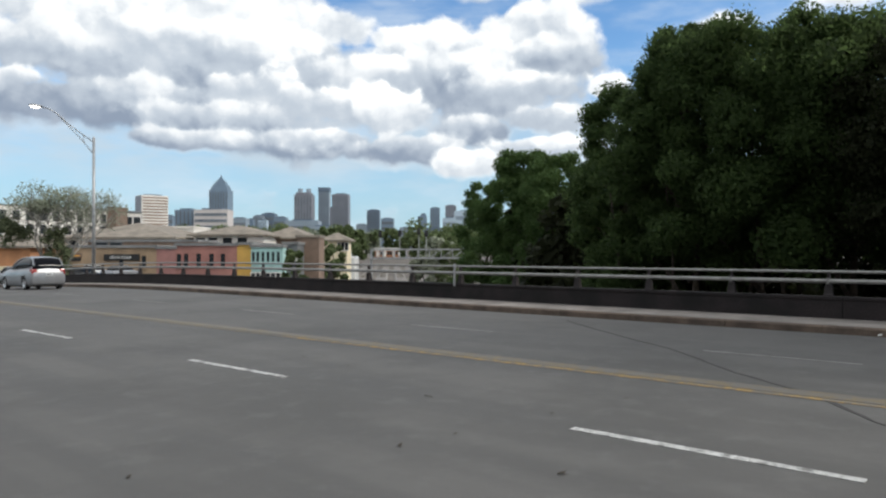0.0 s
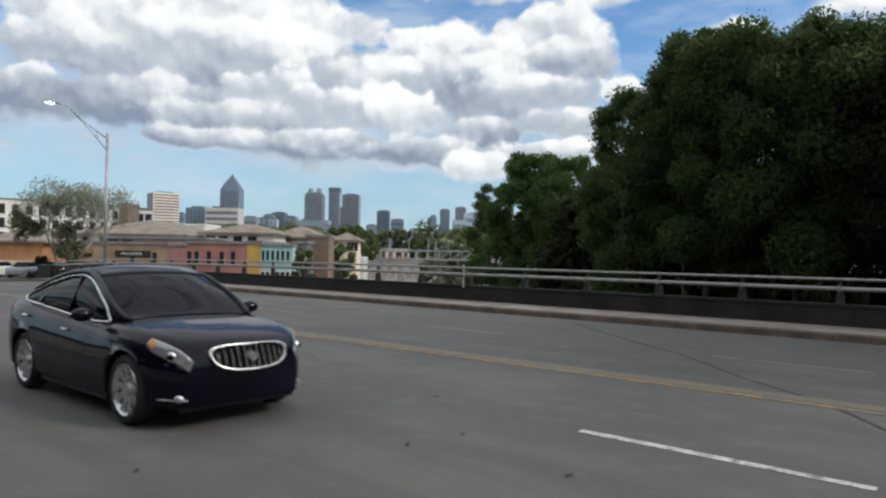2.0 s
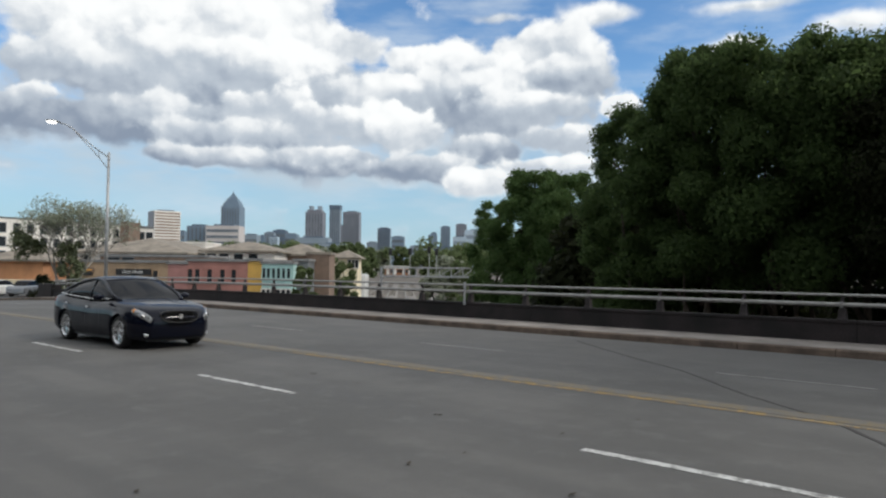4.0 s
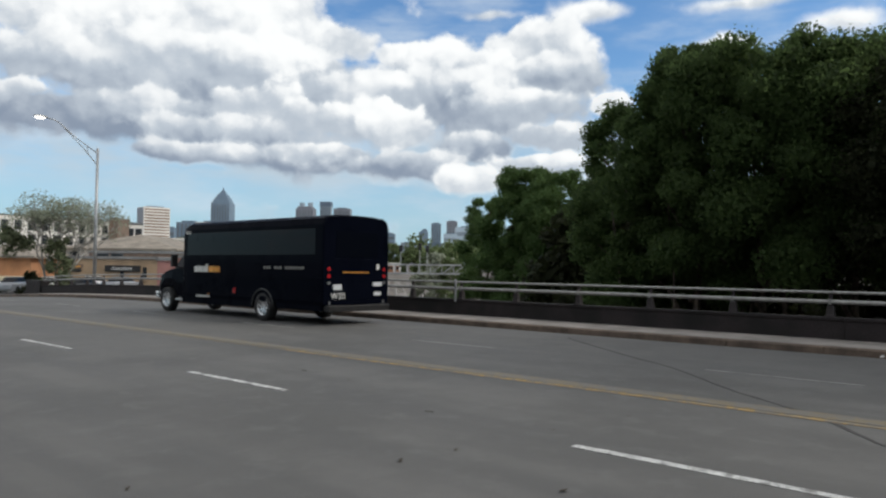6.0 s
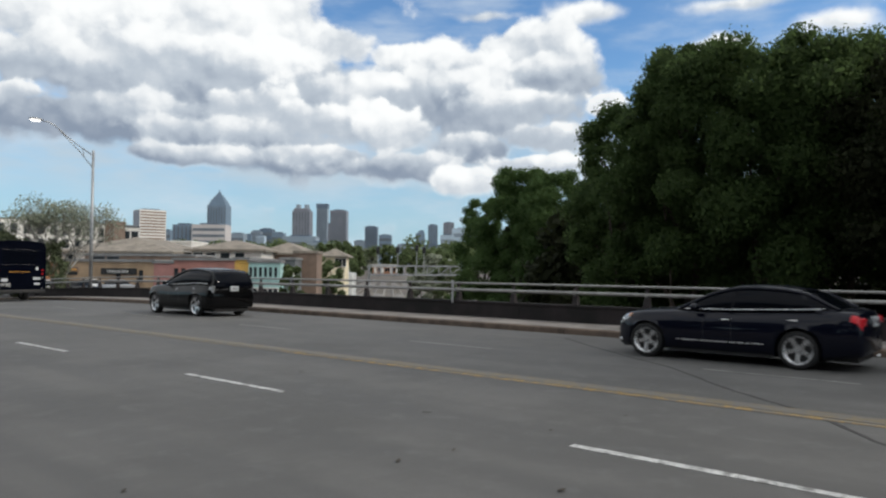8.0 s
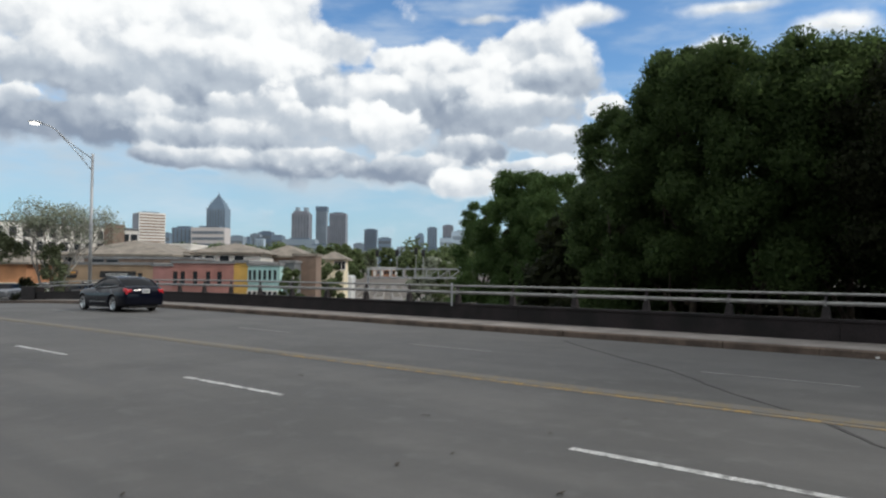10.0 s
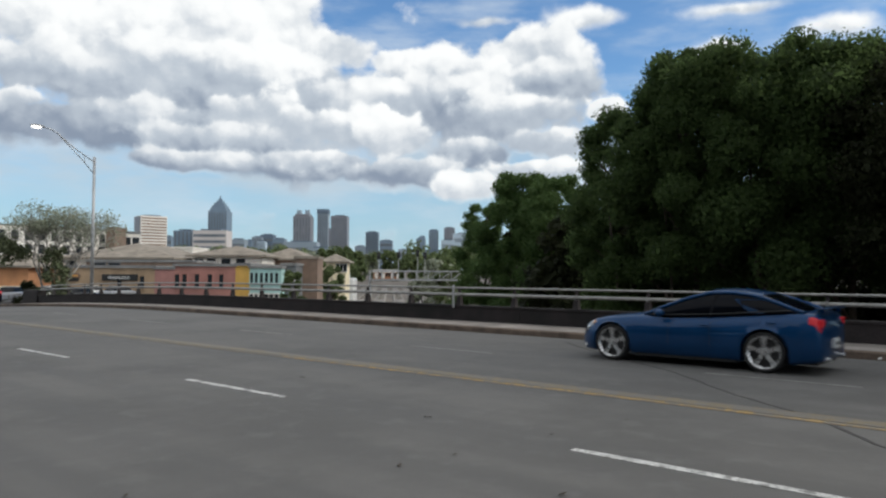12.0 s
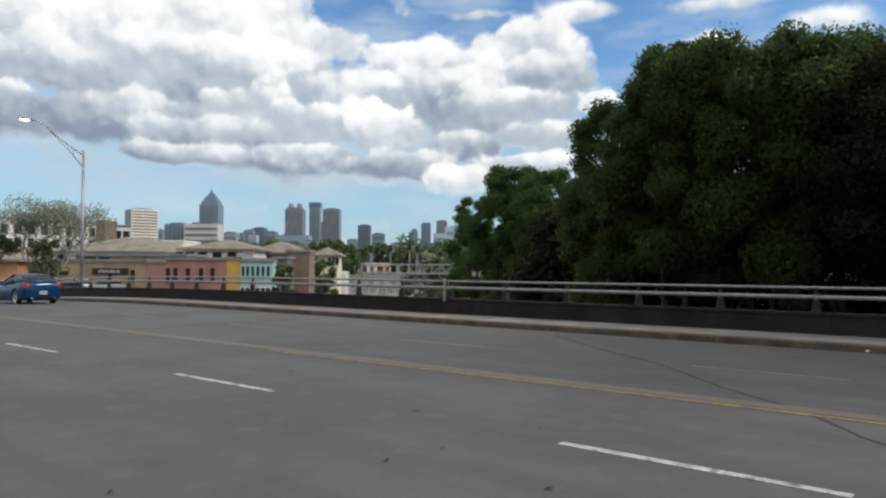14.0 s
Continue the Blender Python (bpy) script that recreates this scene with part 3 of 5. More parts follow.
house("warehouse", -52.33, -37.58, 100, 26, 3.934, 6.16 - 3.934, WHITE_WALL, ROOF_TAN, "low building with a broad sun-bleached hip roof", "roofs behind the shops", [-51.16, -47.28, -44.95, -42.24])
house("warehouse", -36.01, -26, 104, 14, 4.413, 5.804 - 4.332, WHITE_WALL, ROOF_TAN, "pale building with a low tan roof and bright upper storey", "roofs behind the shops", [-35.04, -33.27, -31.17, -29.07])
house("warehouse", -28, -21.22, 112, 12, 4.094, 5.873 - 4.094, BROWN_WALL, ROOF_TAN, "brown building with a tan hip roof", "roofs behind the shops")
s = block("townhouse", -18.72, -17.09, 84, 10, 2.707, GREY_WALL, "dark grey townhouse with white window frames", roof=ROOF_GREY)
pane_row(s, [-0.3, 0.45], 7.0 + 0.8807, 7.0 + 1.794, 0.4, 0, WHITE_WALL)
s = block("townhouse", -18.04, -15.3, 88, 4, 3.598, BROWN_WALL, "plain brown gable end building", roof=ROOF_TAN)
s = block("upper_storey", -45.29, -31.36, 92, 8, 3.136, BROWN_WALL, "set-back brown upper storey with a flat roof", roof=ROOF_GREY)
pane_row(s, [-5.2, -3.4], 7.0 + 2.493, 7.0 + 2.993, 1.4, 0, GREY_WALL)
block("upper_storey", -45.07, -40.86, 118, 8, 5.812, WHITE_WALL, "white block with a flat roof", roof=WHITE_WALL)
house("house", -23.48, -18.91, 140, 6, 4.246, 5.745 - 4.246, STUCCO_CREAM, ROOF_TAN, "cream house with a hip roof beside the tracks", "", [-20.11, -19.35])
# white flats on the rise
def flats(x0, x1, d, top, floors, label, turn=0.0):
    b = block("apartment_block", x0, x1, d, 14, top, WHITE_WALL, label, "apartment building", GREY_WALL, turn=turn, group="white apartment blocks")
    w, h = x1 - x0, top - LAND
    count = max(3, int(w / 2.9))
    for i in range(floors):
        z1 = h - 1.0 - i * 3.0
        pane_row(b, [-w / 2 + w * (k + .5) / count for k in range(count)], z1 - 1.9, z1, 1.35, 0, GREY_WALL)
    return b


flats(-87.26 - 19, -87.26 + 19, 168, 12.03, 4, "white four-storey apartment block with dark windows", 58)
flats(-79.08, -73.51, 175, 11.37, 3, "white three-storey apartment block with dark windows", 30)
block("stair_tower", -77.33, -75.27, 166, 6, 12.12, BROWN_WALL, "brown stair tower of the flats")
s = house("shop", -58.98, -51.43, 90, 14, 2.61, 4.34 - 2.61, mat("orange_brick", (0.50, 0.25, 0.13), 0.9, vary=0.15, scale=0.4, fine=10), ROOF_TAN, "orange brick shop with a pale awning by the car park")
part("awning", boxes((-4.6, 4.6, -1.2, -0.02, 6.1, 7.1), bevel=.05), STUCCO_CREAM, s)

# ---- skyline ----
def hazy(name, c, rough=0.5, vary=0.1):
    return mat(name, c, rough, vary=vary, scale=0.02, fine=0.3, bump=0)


# aerial haze is mixed into the bluish tower colours, paler than the bare surfaces
T_SLATE = hazy("hazed_slate_glass", (0.190, 0.259, 0.335))
T_GREY = hazy("hazed_grey_stone", (0.273, 0.332, 0.390))
T_MAUVE = hazy("hazed_brown_granite", (0.240, 0.250, 0.288))
T_DARK = hazy("hazed_dark_glass", (0.126, 0.172, 0.233))
T_PALE = hazy("hazed_pale_concrete", (0.477, 0.586, 0.679))
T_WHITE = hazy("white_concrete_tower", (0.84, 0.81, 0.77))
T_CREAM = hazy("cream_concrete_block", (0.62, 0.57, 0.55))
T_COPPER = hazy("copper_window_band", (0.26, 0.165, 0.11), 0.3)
T_BAND = hazy("hazed_window_band", (0.179, 0.201, 0.230), 0.25)
FAR = -5.0


def tower(x0, x1, d, top, material, label, floors=0, band=None, fins=0, deep=None, turn=0.0):
    w, h = x1 - x0, top - FAR
    deep = deep or w
    t = thing("office_tower", town((x0 + x1) / 2, d, FAR, turn), label + " downtown", "skyscraper", "downtown skyline")
    part("shaft", boxes((-w / 2, w / 2, 0, deep, 0, h)), material, t)
    for i in range(floors):
        z = h - h * 0.75 * (i + .6) / floors
        part("window_band", boxes((-w / 2 + .03 * w, w / 2 - .03 * w, -.35, .5, z - h * .32 / floors, z)), band or T_BAND, t)
    for i in range(fins):
        x = -w / 2 + w * (i + .5) / fins
        part("fin", boxes((x - w * .12 / fins, x + w * .12 / fins, -.9, .5, 0, h * .97)), band or T_BAND, t)
    part("roof_plant", boxes((-w * .3, w * .3, deep * .2, deep * .8, h + .002, h + max(2, .018 * h))), T_DARK, t)
    return t


# the striped white tower: banded face, and a dark panel painting its shaded flank
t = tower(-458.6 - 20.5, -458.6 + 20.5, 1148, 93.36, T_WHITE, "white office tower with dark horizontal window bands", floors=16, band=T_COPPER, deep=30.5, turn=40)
part("flank", boxes((-21.2, -20.4, 2.5, 30.5, 0, 92.46 - FAR)), T_MAUVE, t, "dark panel that paints the tower's shaded flank")
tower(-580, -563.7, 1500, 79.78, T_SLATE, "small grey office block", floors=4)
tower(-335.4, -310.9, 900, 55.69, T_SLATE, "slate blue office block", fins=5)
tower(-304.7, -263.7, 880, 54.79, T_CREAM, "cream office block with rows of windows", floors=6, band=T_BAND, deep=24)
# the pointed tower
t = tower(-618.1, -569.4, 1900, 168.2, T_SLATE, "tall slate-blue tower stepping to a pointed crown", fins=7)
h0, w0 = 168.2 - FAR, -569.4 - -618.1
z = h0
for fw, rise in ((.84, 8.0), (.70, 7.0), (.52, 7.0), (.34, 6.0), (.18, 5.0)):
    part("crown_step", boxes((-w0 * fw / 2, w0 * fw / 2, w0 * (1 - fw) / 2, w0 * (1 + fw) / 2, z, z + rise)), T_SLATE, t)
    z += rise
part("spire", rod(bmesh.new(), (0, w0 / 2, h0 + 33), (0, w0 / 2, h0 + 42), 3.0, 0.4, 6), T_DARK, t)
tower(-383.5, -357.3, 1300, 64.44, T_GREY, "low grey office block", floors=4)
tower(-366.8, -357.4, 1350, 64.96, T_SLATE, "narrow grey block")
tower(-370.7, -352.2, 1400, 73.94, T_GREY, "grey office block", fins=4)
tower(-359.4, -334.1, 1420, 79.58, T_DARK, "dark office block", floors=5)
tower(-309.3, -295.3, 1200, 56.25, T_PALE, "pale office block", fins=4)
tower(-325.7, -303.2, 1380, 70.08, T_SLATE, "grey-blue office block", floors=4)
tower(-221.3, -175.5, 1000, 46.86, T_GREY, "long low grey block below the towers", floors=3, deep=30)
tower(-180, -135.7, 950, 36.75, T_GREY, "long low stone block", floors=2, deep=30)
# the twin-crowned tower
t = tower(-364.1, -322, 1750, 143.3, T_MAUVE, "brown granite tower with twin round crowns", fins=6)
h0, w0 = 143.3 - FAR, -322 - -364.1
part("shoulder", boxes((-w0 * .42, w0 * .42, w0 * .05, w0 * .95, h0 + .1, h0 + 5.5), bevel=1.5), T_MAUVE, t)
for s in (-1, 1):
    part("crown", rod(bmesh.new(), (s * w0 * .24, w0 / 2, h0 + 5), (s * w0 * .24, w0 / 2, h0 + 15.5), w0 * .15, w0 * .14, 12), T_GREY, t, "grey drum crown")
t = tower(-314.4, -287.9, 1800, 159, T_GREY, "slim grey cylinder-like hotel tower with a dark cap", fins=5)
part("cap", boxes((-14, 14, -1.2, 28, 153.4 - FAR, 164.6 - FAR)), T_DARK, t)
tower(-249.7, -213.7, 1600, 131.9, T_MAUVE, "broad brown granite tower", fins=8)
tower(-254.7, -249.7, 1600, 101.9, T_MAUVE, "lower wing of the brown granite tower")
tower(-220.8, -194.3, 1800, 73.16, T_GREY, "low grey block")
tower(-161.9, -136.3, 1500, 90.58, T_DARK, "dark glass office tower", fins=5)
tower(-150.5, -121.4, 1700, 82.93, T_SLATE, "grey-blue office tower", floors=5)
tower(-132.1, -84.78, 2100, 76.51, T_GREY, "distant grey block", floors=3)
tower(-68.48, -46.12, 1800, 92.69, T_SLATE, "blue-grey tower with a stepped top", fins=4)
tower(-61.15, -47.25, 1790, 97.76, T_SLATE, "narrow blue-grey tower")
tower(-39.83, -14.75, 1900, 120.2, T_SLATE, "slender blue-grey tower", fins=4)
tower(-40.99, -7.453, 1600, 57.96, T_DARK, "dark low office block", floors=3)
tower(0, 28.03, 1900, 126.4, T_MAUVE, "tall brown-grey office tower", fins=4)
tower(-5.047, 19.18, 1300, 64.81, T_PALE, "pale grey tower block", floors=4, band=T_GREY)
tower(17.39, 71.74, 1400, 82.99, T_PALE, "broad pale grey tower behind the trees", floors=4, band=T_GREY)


# ---- trees ----
def leaves_mesh(name, lobes, count, size, seed, inner=0.12):
    """Leaf sprays scattered over overlapping lobes; a share of larger sprays fills the inside."""
    rng = np.random.default_rng(seed)
    lobes = np.array(lobes)
    area = lobes[:, 3] ** 2
    pick = rng.choice(len(lobes), count, p=area / area.sum())
    way = rng.normal(size=(count, 3))
    way /= np.linalg.norm(way, axis=1)[:, None]
    deep = rng.random(count) < inner
    r = lobes[pick, 3] * np.where(deep, rng.uniform(0.1, 0.7, count), 1 - 0.35 * rng.random(count) ** 1.6 + 0.14 * rng.normal(size=count) * (rng.random(count) < 0.35))
    centre = lobes[pick, :3] + way * r[:, None] * np.array([1, 1, 0.8])
    a = rng.normal(size=(count, 3))
    a /= np.linalg.norm(a, axis=1)[:, None]
    b = np.cross(a, way + 0.6 * rng.normal(size=(count, 3)))
    b /= np.linalg.norm(b, axis=1)[:, None]
    s = size * rng.uniform(0.55, 1.3, count) * np.where(deep, 2.6, 1.0)
    a, b = a * s[:, None], b * (s * rng.uniform(0.45, 0.8, count))[:, None]
    verts = np.stack([centre - a, centre + 0.25 * a - b, centre + a, centre - 0.1 * a + b], 1).reshape(-1, 3)
    me = bpy.data.meshes.new(name)
    me.from_pydata(verts.tolist(), [], np.arange(count * 4).reshape(-1, 4).tolist())
    return me


def tree(m, tall, spread, crown_from, count, leaf, seed, material, label, trunk=0.28, name="tree", group="", limbs=7, lobe_count=42, lobe=1.0):
    """A tapered trunk with limbs and a crown of leaf sprays. Origin at the foot."""
    rng = random.Random(seed)
    t = thing(name, m, label, "tree", group)
    bm = bmesh.new()
    at = Vector((0, 0, -0.4))
    for i in range(5):
        to = Vector((rng.uniform(-.3, .3) * i * .5, rng.uniform(-.3, .3) * i * .5, tall * .78 * (i + 1) / 5))
        rod(bm, at, to, trunk * (1 - .17 * i), trunk * (1 - .17 * (i + 1)), 8)
        at = to
    lobes = []
    for i in range(lobe_count):
        f = (i + .5) / lobe_count
        z = crown_from + (tall - crown_from) * (f ** 0.8)
        reach = spread * math.sqrt(max(0.05, 1 - ((z - (crown_from + (tall - crown_from) * .42)) / ((tall - crown_from) * .62)) ** 2))
        ang = i * 2.4 + rng.uniform(-.4, .4)
        d = reach * rng.uniform(.45, .85)
        r = spread * lobe * rng.uniform(.20, .38) * (0.75 if f > .8 else 1)
        lobes.append((d * math.cos(ang), d * math.sin(ang), min(z, tall - r * .8), r))
    part("trunk", bm, BARK, t, smooth=True)
    for i in range(limbs):
        x, y, z, r = lobes[int(len(lobes) * (i + .5) / limbs)]
        foot = Vector((0, 0, max(tall * .2, z - 2.2 - rng.random())))
        mid = foot.lerp(Vector((x, y, z)), .5) + Vector((0, 0, .4))
        b2 = bmesh.new()
        rod(b2, foot, mid, trunk * .42, trunk * .25, 6)
        rod(b2, mid, (x, y, z), trunk * .25, trunk * .08, 6)
        part("limb", b2, BARK, t, smooth=True)
    piece("crown", leaves_mesh("crown", lobes, count, leaf, seed, .2), material, t)
    return t


GROVE = "dark trees beside the bridge"
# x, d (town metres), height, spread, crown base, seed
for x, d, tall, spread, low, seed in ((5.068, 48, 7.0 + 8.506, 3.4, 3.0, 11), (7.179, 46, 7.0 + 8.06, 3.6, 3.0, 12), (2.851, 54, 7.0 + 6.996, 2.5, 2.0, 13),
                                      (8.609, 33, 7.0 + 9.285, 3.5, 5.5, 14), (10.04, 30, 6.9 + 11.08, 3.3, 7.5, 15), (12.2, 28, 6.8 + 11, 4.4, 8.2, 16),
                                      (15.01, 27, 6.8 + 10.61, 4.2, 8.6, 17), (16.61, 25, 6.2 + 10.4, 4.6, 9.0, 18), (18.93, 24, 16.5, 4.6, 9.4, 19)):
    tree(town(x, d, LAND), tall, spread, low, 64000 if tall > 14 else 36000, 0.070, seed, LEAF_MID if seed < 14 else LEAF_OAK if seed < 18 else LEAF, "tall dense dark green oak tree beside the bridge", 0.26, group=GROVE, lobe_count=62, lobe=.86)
# out-of-view trees added to the right, tall enough to block the sun
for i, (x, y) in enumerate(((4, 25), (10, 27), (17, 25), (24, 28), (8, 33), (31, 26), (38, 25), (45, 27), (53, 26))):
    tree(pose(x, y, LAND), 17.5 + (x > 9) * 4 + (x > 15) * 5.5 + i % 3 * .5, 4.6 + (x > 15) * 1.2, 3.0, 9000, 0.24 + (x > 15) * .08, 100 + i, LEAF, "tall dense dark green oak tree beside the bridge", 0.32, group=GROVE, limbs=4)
# slim trunks and saplings between them
rng = random.Random(77)
for i in range(16):
    x = 7.6 + 1.0 * i + rng.uniform(-.4, .4)
    d = 31 - .42 * (x - 8) + rng.uniform(-1.5, 1.0)
    s = thing("sapling", town(x, d, LAND), "slim bare-stemmed sapling in the shade of the grove", "tree", "saplings in the grove")
    bm = bmesh.new()
    at, lean = Vector((0, 0, -.3)), Vector((rng.uniform(-.12, .12), rng.uniform(-.1, .1), 1)).normalized()
    r = rng.uniform(.07, .15)
    for k in range(4):
        to = at + (lean + Vector((rng.uniform(-.07, .07), 0, 0))) * 3.1
        rod(bm, at, to, r * (1 - .15 * k), r * (1 - .15 * (k + 1)), 7)
        at = to
    part("trunk", bm, BARK, s, smooth=True)
    tips = [(rng.uniform(-.9, .9), rng.uniform(-.9, .9), rng.uniform(9.3, 12.5), rng.uniform(.35, .8)) for k in range(9)]
    piece("crown", leaves_mesh("crown", tips, 1500, .09, 300 + i, .1), LEAF_OAK, s)
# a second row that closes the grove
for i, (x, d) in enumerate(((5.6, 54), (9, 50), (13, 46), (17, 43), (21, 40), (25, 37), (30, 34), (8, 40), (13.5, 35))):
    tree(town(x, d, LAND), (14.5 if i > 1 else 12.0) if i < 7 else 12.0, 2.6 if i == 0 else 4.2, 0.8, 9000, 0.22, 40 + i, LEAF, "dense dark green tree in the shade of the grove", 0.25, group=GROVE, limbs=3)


# ---- vehicles: x ahead, y to the left, z up, the origin on the road under the rear axle ----
def ease(points, x):
    return float(np.interp(x, [p[0] for p in points], [p[1] for p in points]))


def smooth_line(points, x, r=0.07):
    return sum(ease(points, x + r * k) * w for k, w in ((-1, .2), (-.5, .2), (0, .2), (.5, .2), (1, .2)))


def make_wheel(r, width, rim_r, spokes, rim_material):
    """Meshes of a wheel whose axle runs along y: tyre, rim with spokes."""
    prof = [(rim_r, -width / 2 + .02), (r - .04, -width / 2), (r - .012, -width / 2 + .025), (r, -width / 4), (r, width / 4), (r - .012, width / 2 - .025), (r - .04, width / 2), (rim_r, width / 2 - .02)]
    bm = bmesh.new()
    n = 32
    loft(bm, [[(p * math.cos(a), q, p * math.sin(a)) for p, q in prof] for a in [2 * math.pi * i / n for i in range(n + 1)]], False, False)
    bmesh.ops.remove_doubles(bm, verts=bm.verts, dist=1e-4)
    bmesh.ops.recalc_face_normals(bm, faces=bm.faces)
    tyre = bpy.data.meshes.new("tyre")
    bm.to_mesh(tyre)
    bm.free()
    tyre.shade_smooth()
    bm = bmesh.new()
    lip = [(rim_r - .035, width / 2 - .05), (rim_r, width / 2 - .012), (rim_r + .004, width / 2 - .02), (rim_r + .004, -width / 2 + .03)]
    for side in (1, -1):
        loft(bm, [[(p * math.cos(a), q * side, p * math.sin(a)) for p, q in lip] for a in [2 * math.pi * i / n for i in range(n + 1)]], False, False)
        for k in range(spokes):
            a = 2 * math.pi * k / spokes
            rows = []
            for d, w, y in ((.03, .05, width / 2 - .06), (rim_r * .5, .032, width / 2 - .045), (rim_r - .02, .05, width / 2 - .03)):
                c, s = math.cos(a), math.sin(a)
                rows.append([(d * c - w * s, y * side, d * s + w * c), (d * c + w * s, y * side, d * s - w * c), (d * c + w * s, (y - .05) * side, d * s - w * c), (d * c - w * s, (y - .05) * side, d * s + w * c)])
            loft(bm, rows)
        rod(bm, (0, (width / 2 - .1) * side, 0), (0, (width / 2 - .035) * side, 0), .065, .05, 14)
    bmesh.ops.recalc_face_normals(bm, faces=bm.faces)
    rim = bpy.data.meshes.new("rim")
    bm.to_mesh(rim)
    bm.free()
    bm = rod(bmesh.new(), (0, -width / 2 + .08, 0), (0, width / 2 - .08, 0), rim_r * .98, rim_r * .98, 24)
    hub = bpy.data.meshes.new("brake_drum")
    bm.to_mesh(hub)
    bm.free()
    return ((tyre, RUBBER, "tyre"), (rim, rim_material, "rim"), (hub, BLACK_TRIM, "brake_drum"))


def add_wheels(car, places, meshes):
    wheels = []
    for x, y, z in places:
        w = new("wheel")
        w.parent = car
        w.location = (x, y, z)
        for me, material, name in meshes:
            piece(name, me, material, w)
        wheels.append(w)
    return wheels


def make_car(name, label, c, paint, top, roof, wb, front, rear, width, r, rim_material=ALLOY, spokes=5, chrome=False, lit=False, rim_r=None, wide=.225, sill=.2, spoiler=False, door_line=(1.15,), nose=.62, tail=None, tail_lens=None, strip_line=None, plate_z=.74, solid=None):
    """A car body lofted over its length with wheel arches, a glass house, pillars, lights and trim."""
    car = thing(name, Matrix(), label, c)
    xr, xf, half = -rear, wb + front, width / 2

    def wide_at(x):
        e = max(0, (x - (xf - .85)) / .85) if x > 1 else max(0, ((xr + .7) - x) / .7)
        return half * (1 - (.36 if x > 1 else .13) * e ** 2.6)

    def arch_at(x):
        z = 0.0
        for axle in (0, wb):
            d = abs(x - axle)
            if d <= r + .0451:
                z = r + math.sqrt(max(0, (r + .045) ** 2 - d * d))
        return z

    # half a cross-section from the sill up to the middle of the top: inset, share of the height
    levels = ((.075, 0), (.02, .08), (0, .36), (.004, .60), (.014, .74), (.03, .80), (.05, .90), (.10, .97), (.20, 1.0))

    def section(x):
        e = max(0, 1 - (xf - x) / .10, 1 - (x - xr) / .08)
        zt, w = smooth_line(top, x) - .04 * e * e, wide_at(x) * (1 - .035 * e * e)
        zb = sill + .01 * max(0, (x - wb - .35) / .6) + .08 * max(0, (-.4 - x) / .6) + .05 * e * e
        arch = arch_at(x)
        side = [(w - inset, max(zb + (zt - zb) * share, arch)) for inset, share in levels]
        return side + [(w * .5, zt + .022), (0, zt + .03)]

    def bow(x, y):
        """The front is rounded in plan."""
        return x - .17 * max(0, (x - (xf - .7)) / .7) ** 2 * (y / half) ** 2 - .06 * max(0, (xr + .4 - x) / .4) ** 2 * -(y / half) ** 2

    def skin(x, u):
        """A point of the body's side: x along the car, u counts up the levels."""
        side = section(x)
        k = min(int(u), len(side) - 2)
        (y0, z0), (y1, z1) = side[k], side[k + 1]
        y = y0 + (y1 - y0) * (u - k)
        return Vector((bow(x, y), y, z0 + (z1 - z0) * (u - k)))

    def patch(name, rows, material, s, label="", parent=None, proud=.006):
        """A panel that lies on the body's skin; rows: (x, lower u, upper u)."""
        bm = bmesh.new()
        grid = []
        for x, u0, u1 in rows:
            line = []
            for i in range(7):
                p = skin(x, u0 + (u1 - u0) * i / 6)
                e = max(0, (x - (xf - .85)) / .85) if x > 1 else -max(0, ((xr + .7) - x) / .7)
                p += Vector((e, 1 - .5 * abs(e), .35)).normalized() * proud
                line.append(bm.verts.new((p.x, s * p.y, p.z)))
            grid.append(line)
        for p, q in zip(grid, grid[1:]):
            for i in range(6):
                bm.faces.new((p[i], p[i + 1], q[i + 1], q[i]))
        bmesh.ops.recalc_face_normals(bm, faces=bm.faces)
        bmesh.ops.solidify(bm, geom=bm.faces[:], thickness=.012)
        return part(name, bm, material, parent or car, label, smooth=True)

    stations = [xr + (xf - xr) * i / 120 for i in range(121)]
    for axle in (0, wb):
        for i in range(25):
            stations.append(axle + (r + .045) * math.cos(math.pi * i / 24))
        stations += [axle - r - .049, axle + r + .049]
    stations = sorted(x for x in set(stations) if xr <= x <= xf)
    rings = []
    for x in stations:
        right = section(x)
        rings.append([(bow(x, y), y, z) for y, z in right] + [(bow(x, y), -y, z) for y, z in right[-2::-1]])
    bm = bmesh.new()
    loft(bm, rings, True, True)
    body = part("body", bm, paint, car, smooth=True)
    # underside and wheel wells
    part("underbody", boxes((xr + .15, xf - .2, -half + .28, half - .28, .17, .62), (r + .12, wb - r - .12, -half + .06, half - .06, sill - .03, sill + .1)), BLACK_TRIM, car)
    # glass house
    x0, x1 = roof[0][0], roof[-1][0]
    peak = max(z for _, z in roof)
    belt_w, roof_w = half - .085, half - .30
    house, edge, top_edge, crown = [], [], [], []
    steps = 44
    for i in range(steps + 1):
        x = x0 + (x1 - x0) * i / steps
        zb = smooth_line(top, x) - .03
        zr = max(zb + .02, smooth_line(roof, x, .09))
        hh = zr - zb
        tall = peak - zb
        f = hh / tall
        ends = 1 - .16 * max(0, 1 - (x1 - x) / .55) ** 2 - .13 * max(0, 1 - (x - x0) / .4) ** 2
        yc = (belt_w - (belt_w - roof_w) * f) * ends
        yb = belt_w * ends
        right = [(yb, zb), ((yb + yc) / 2 + .02 * f, zb + hh * .5), (yc + .01, zr - .055 * f), (yc - .06 * f, zr - .012), (yc * .5, zr + .012), (0, zr + .018)]
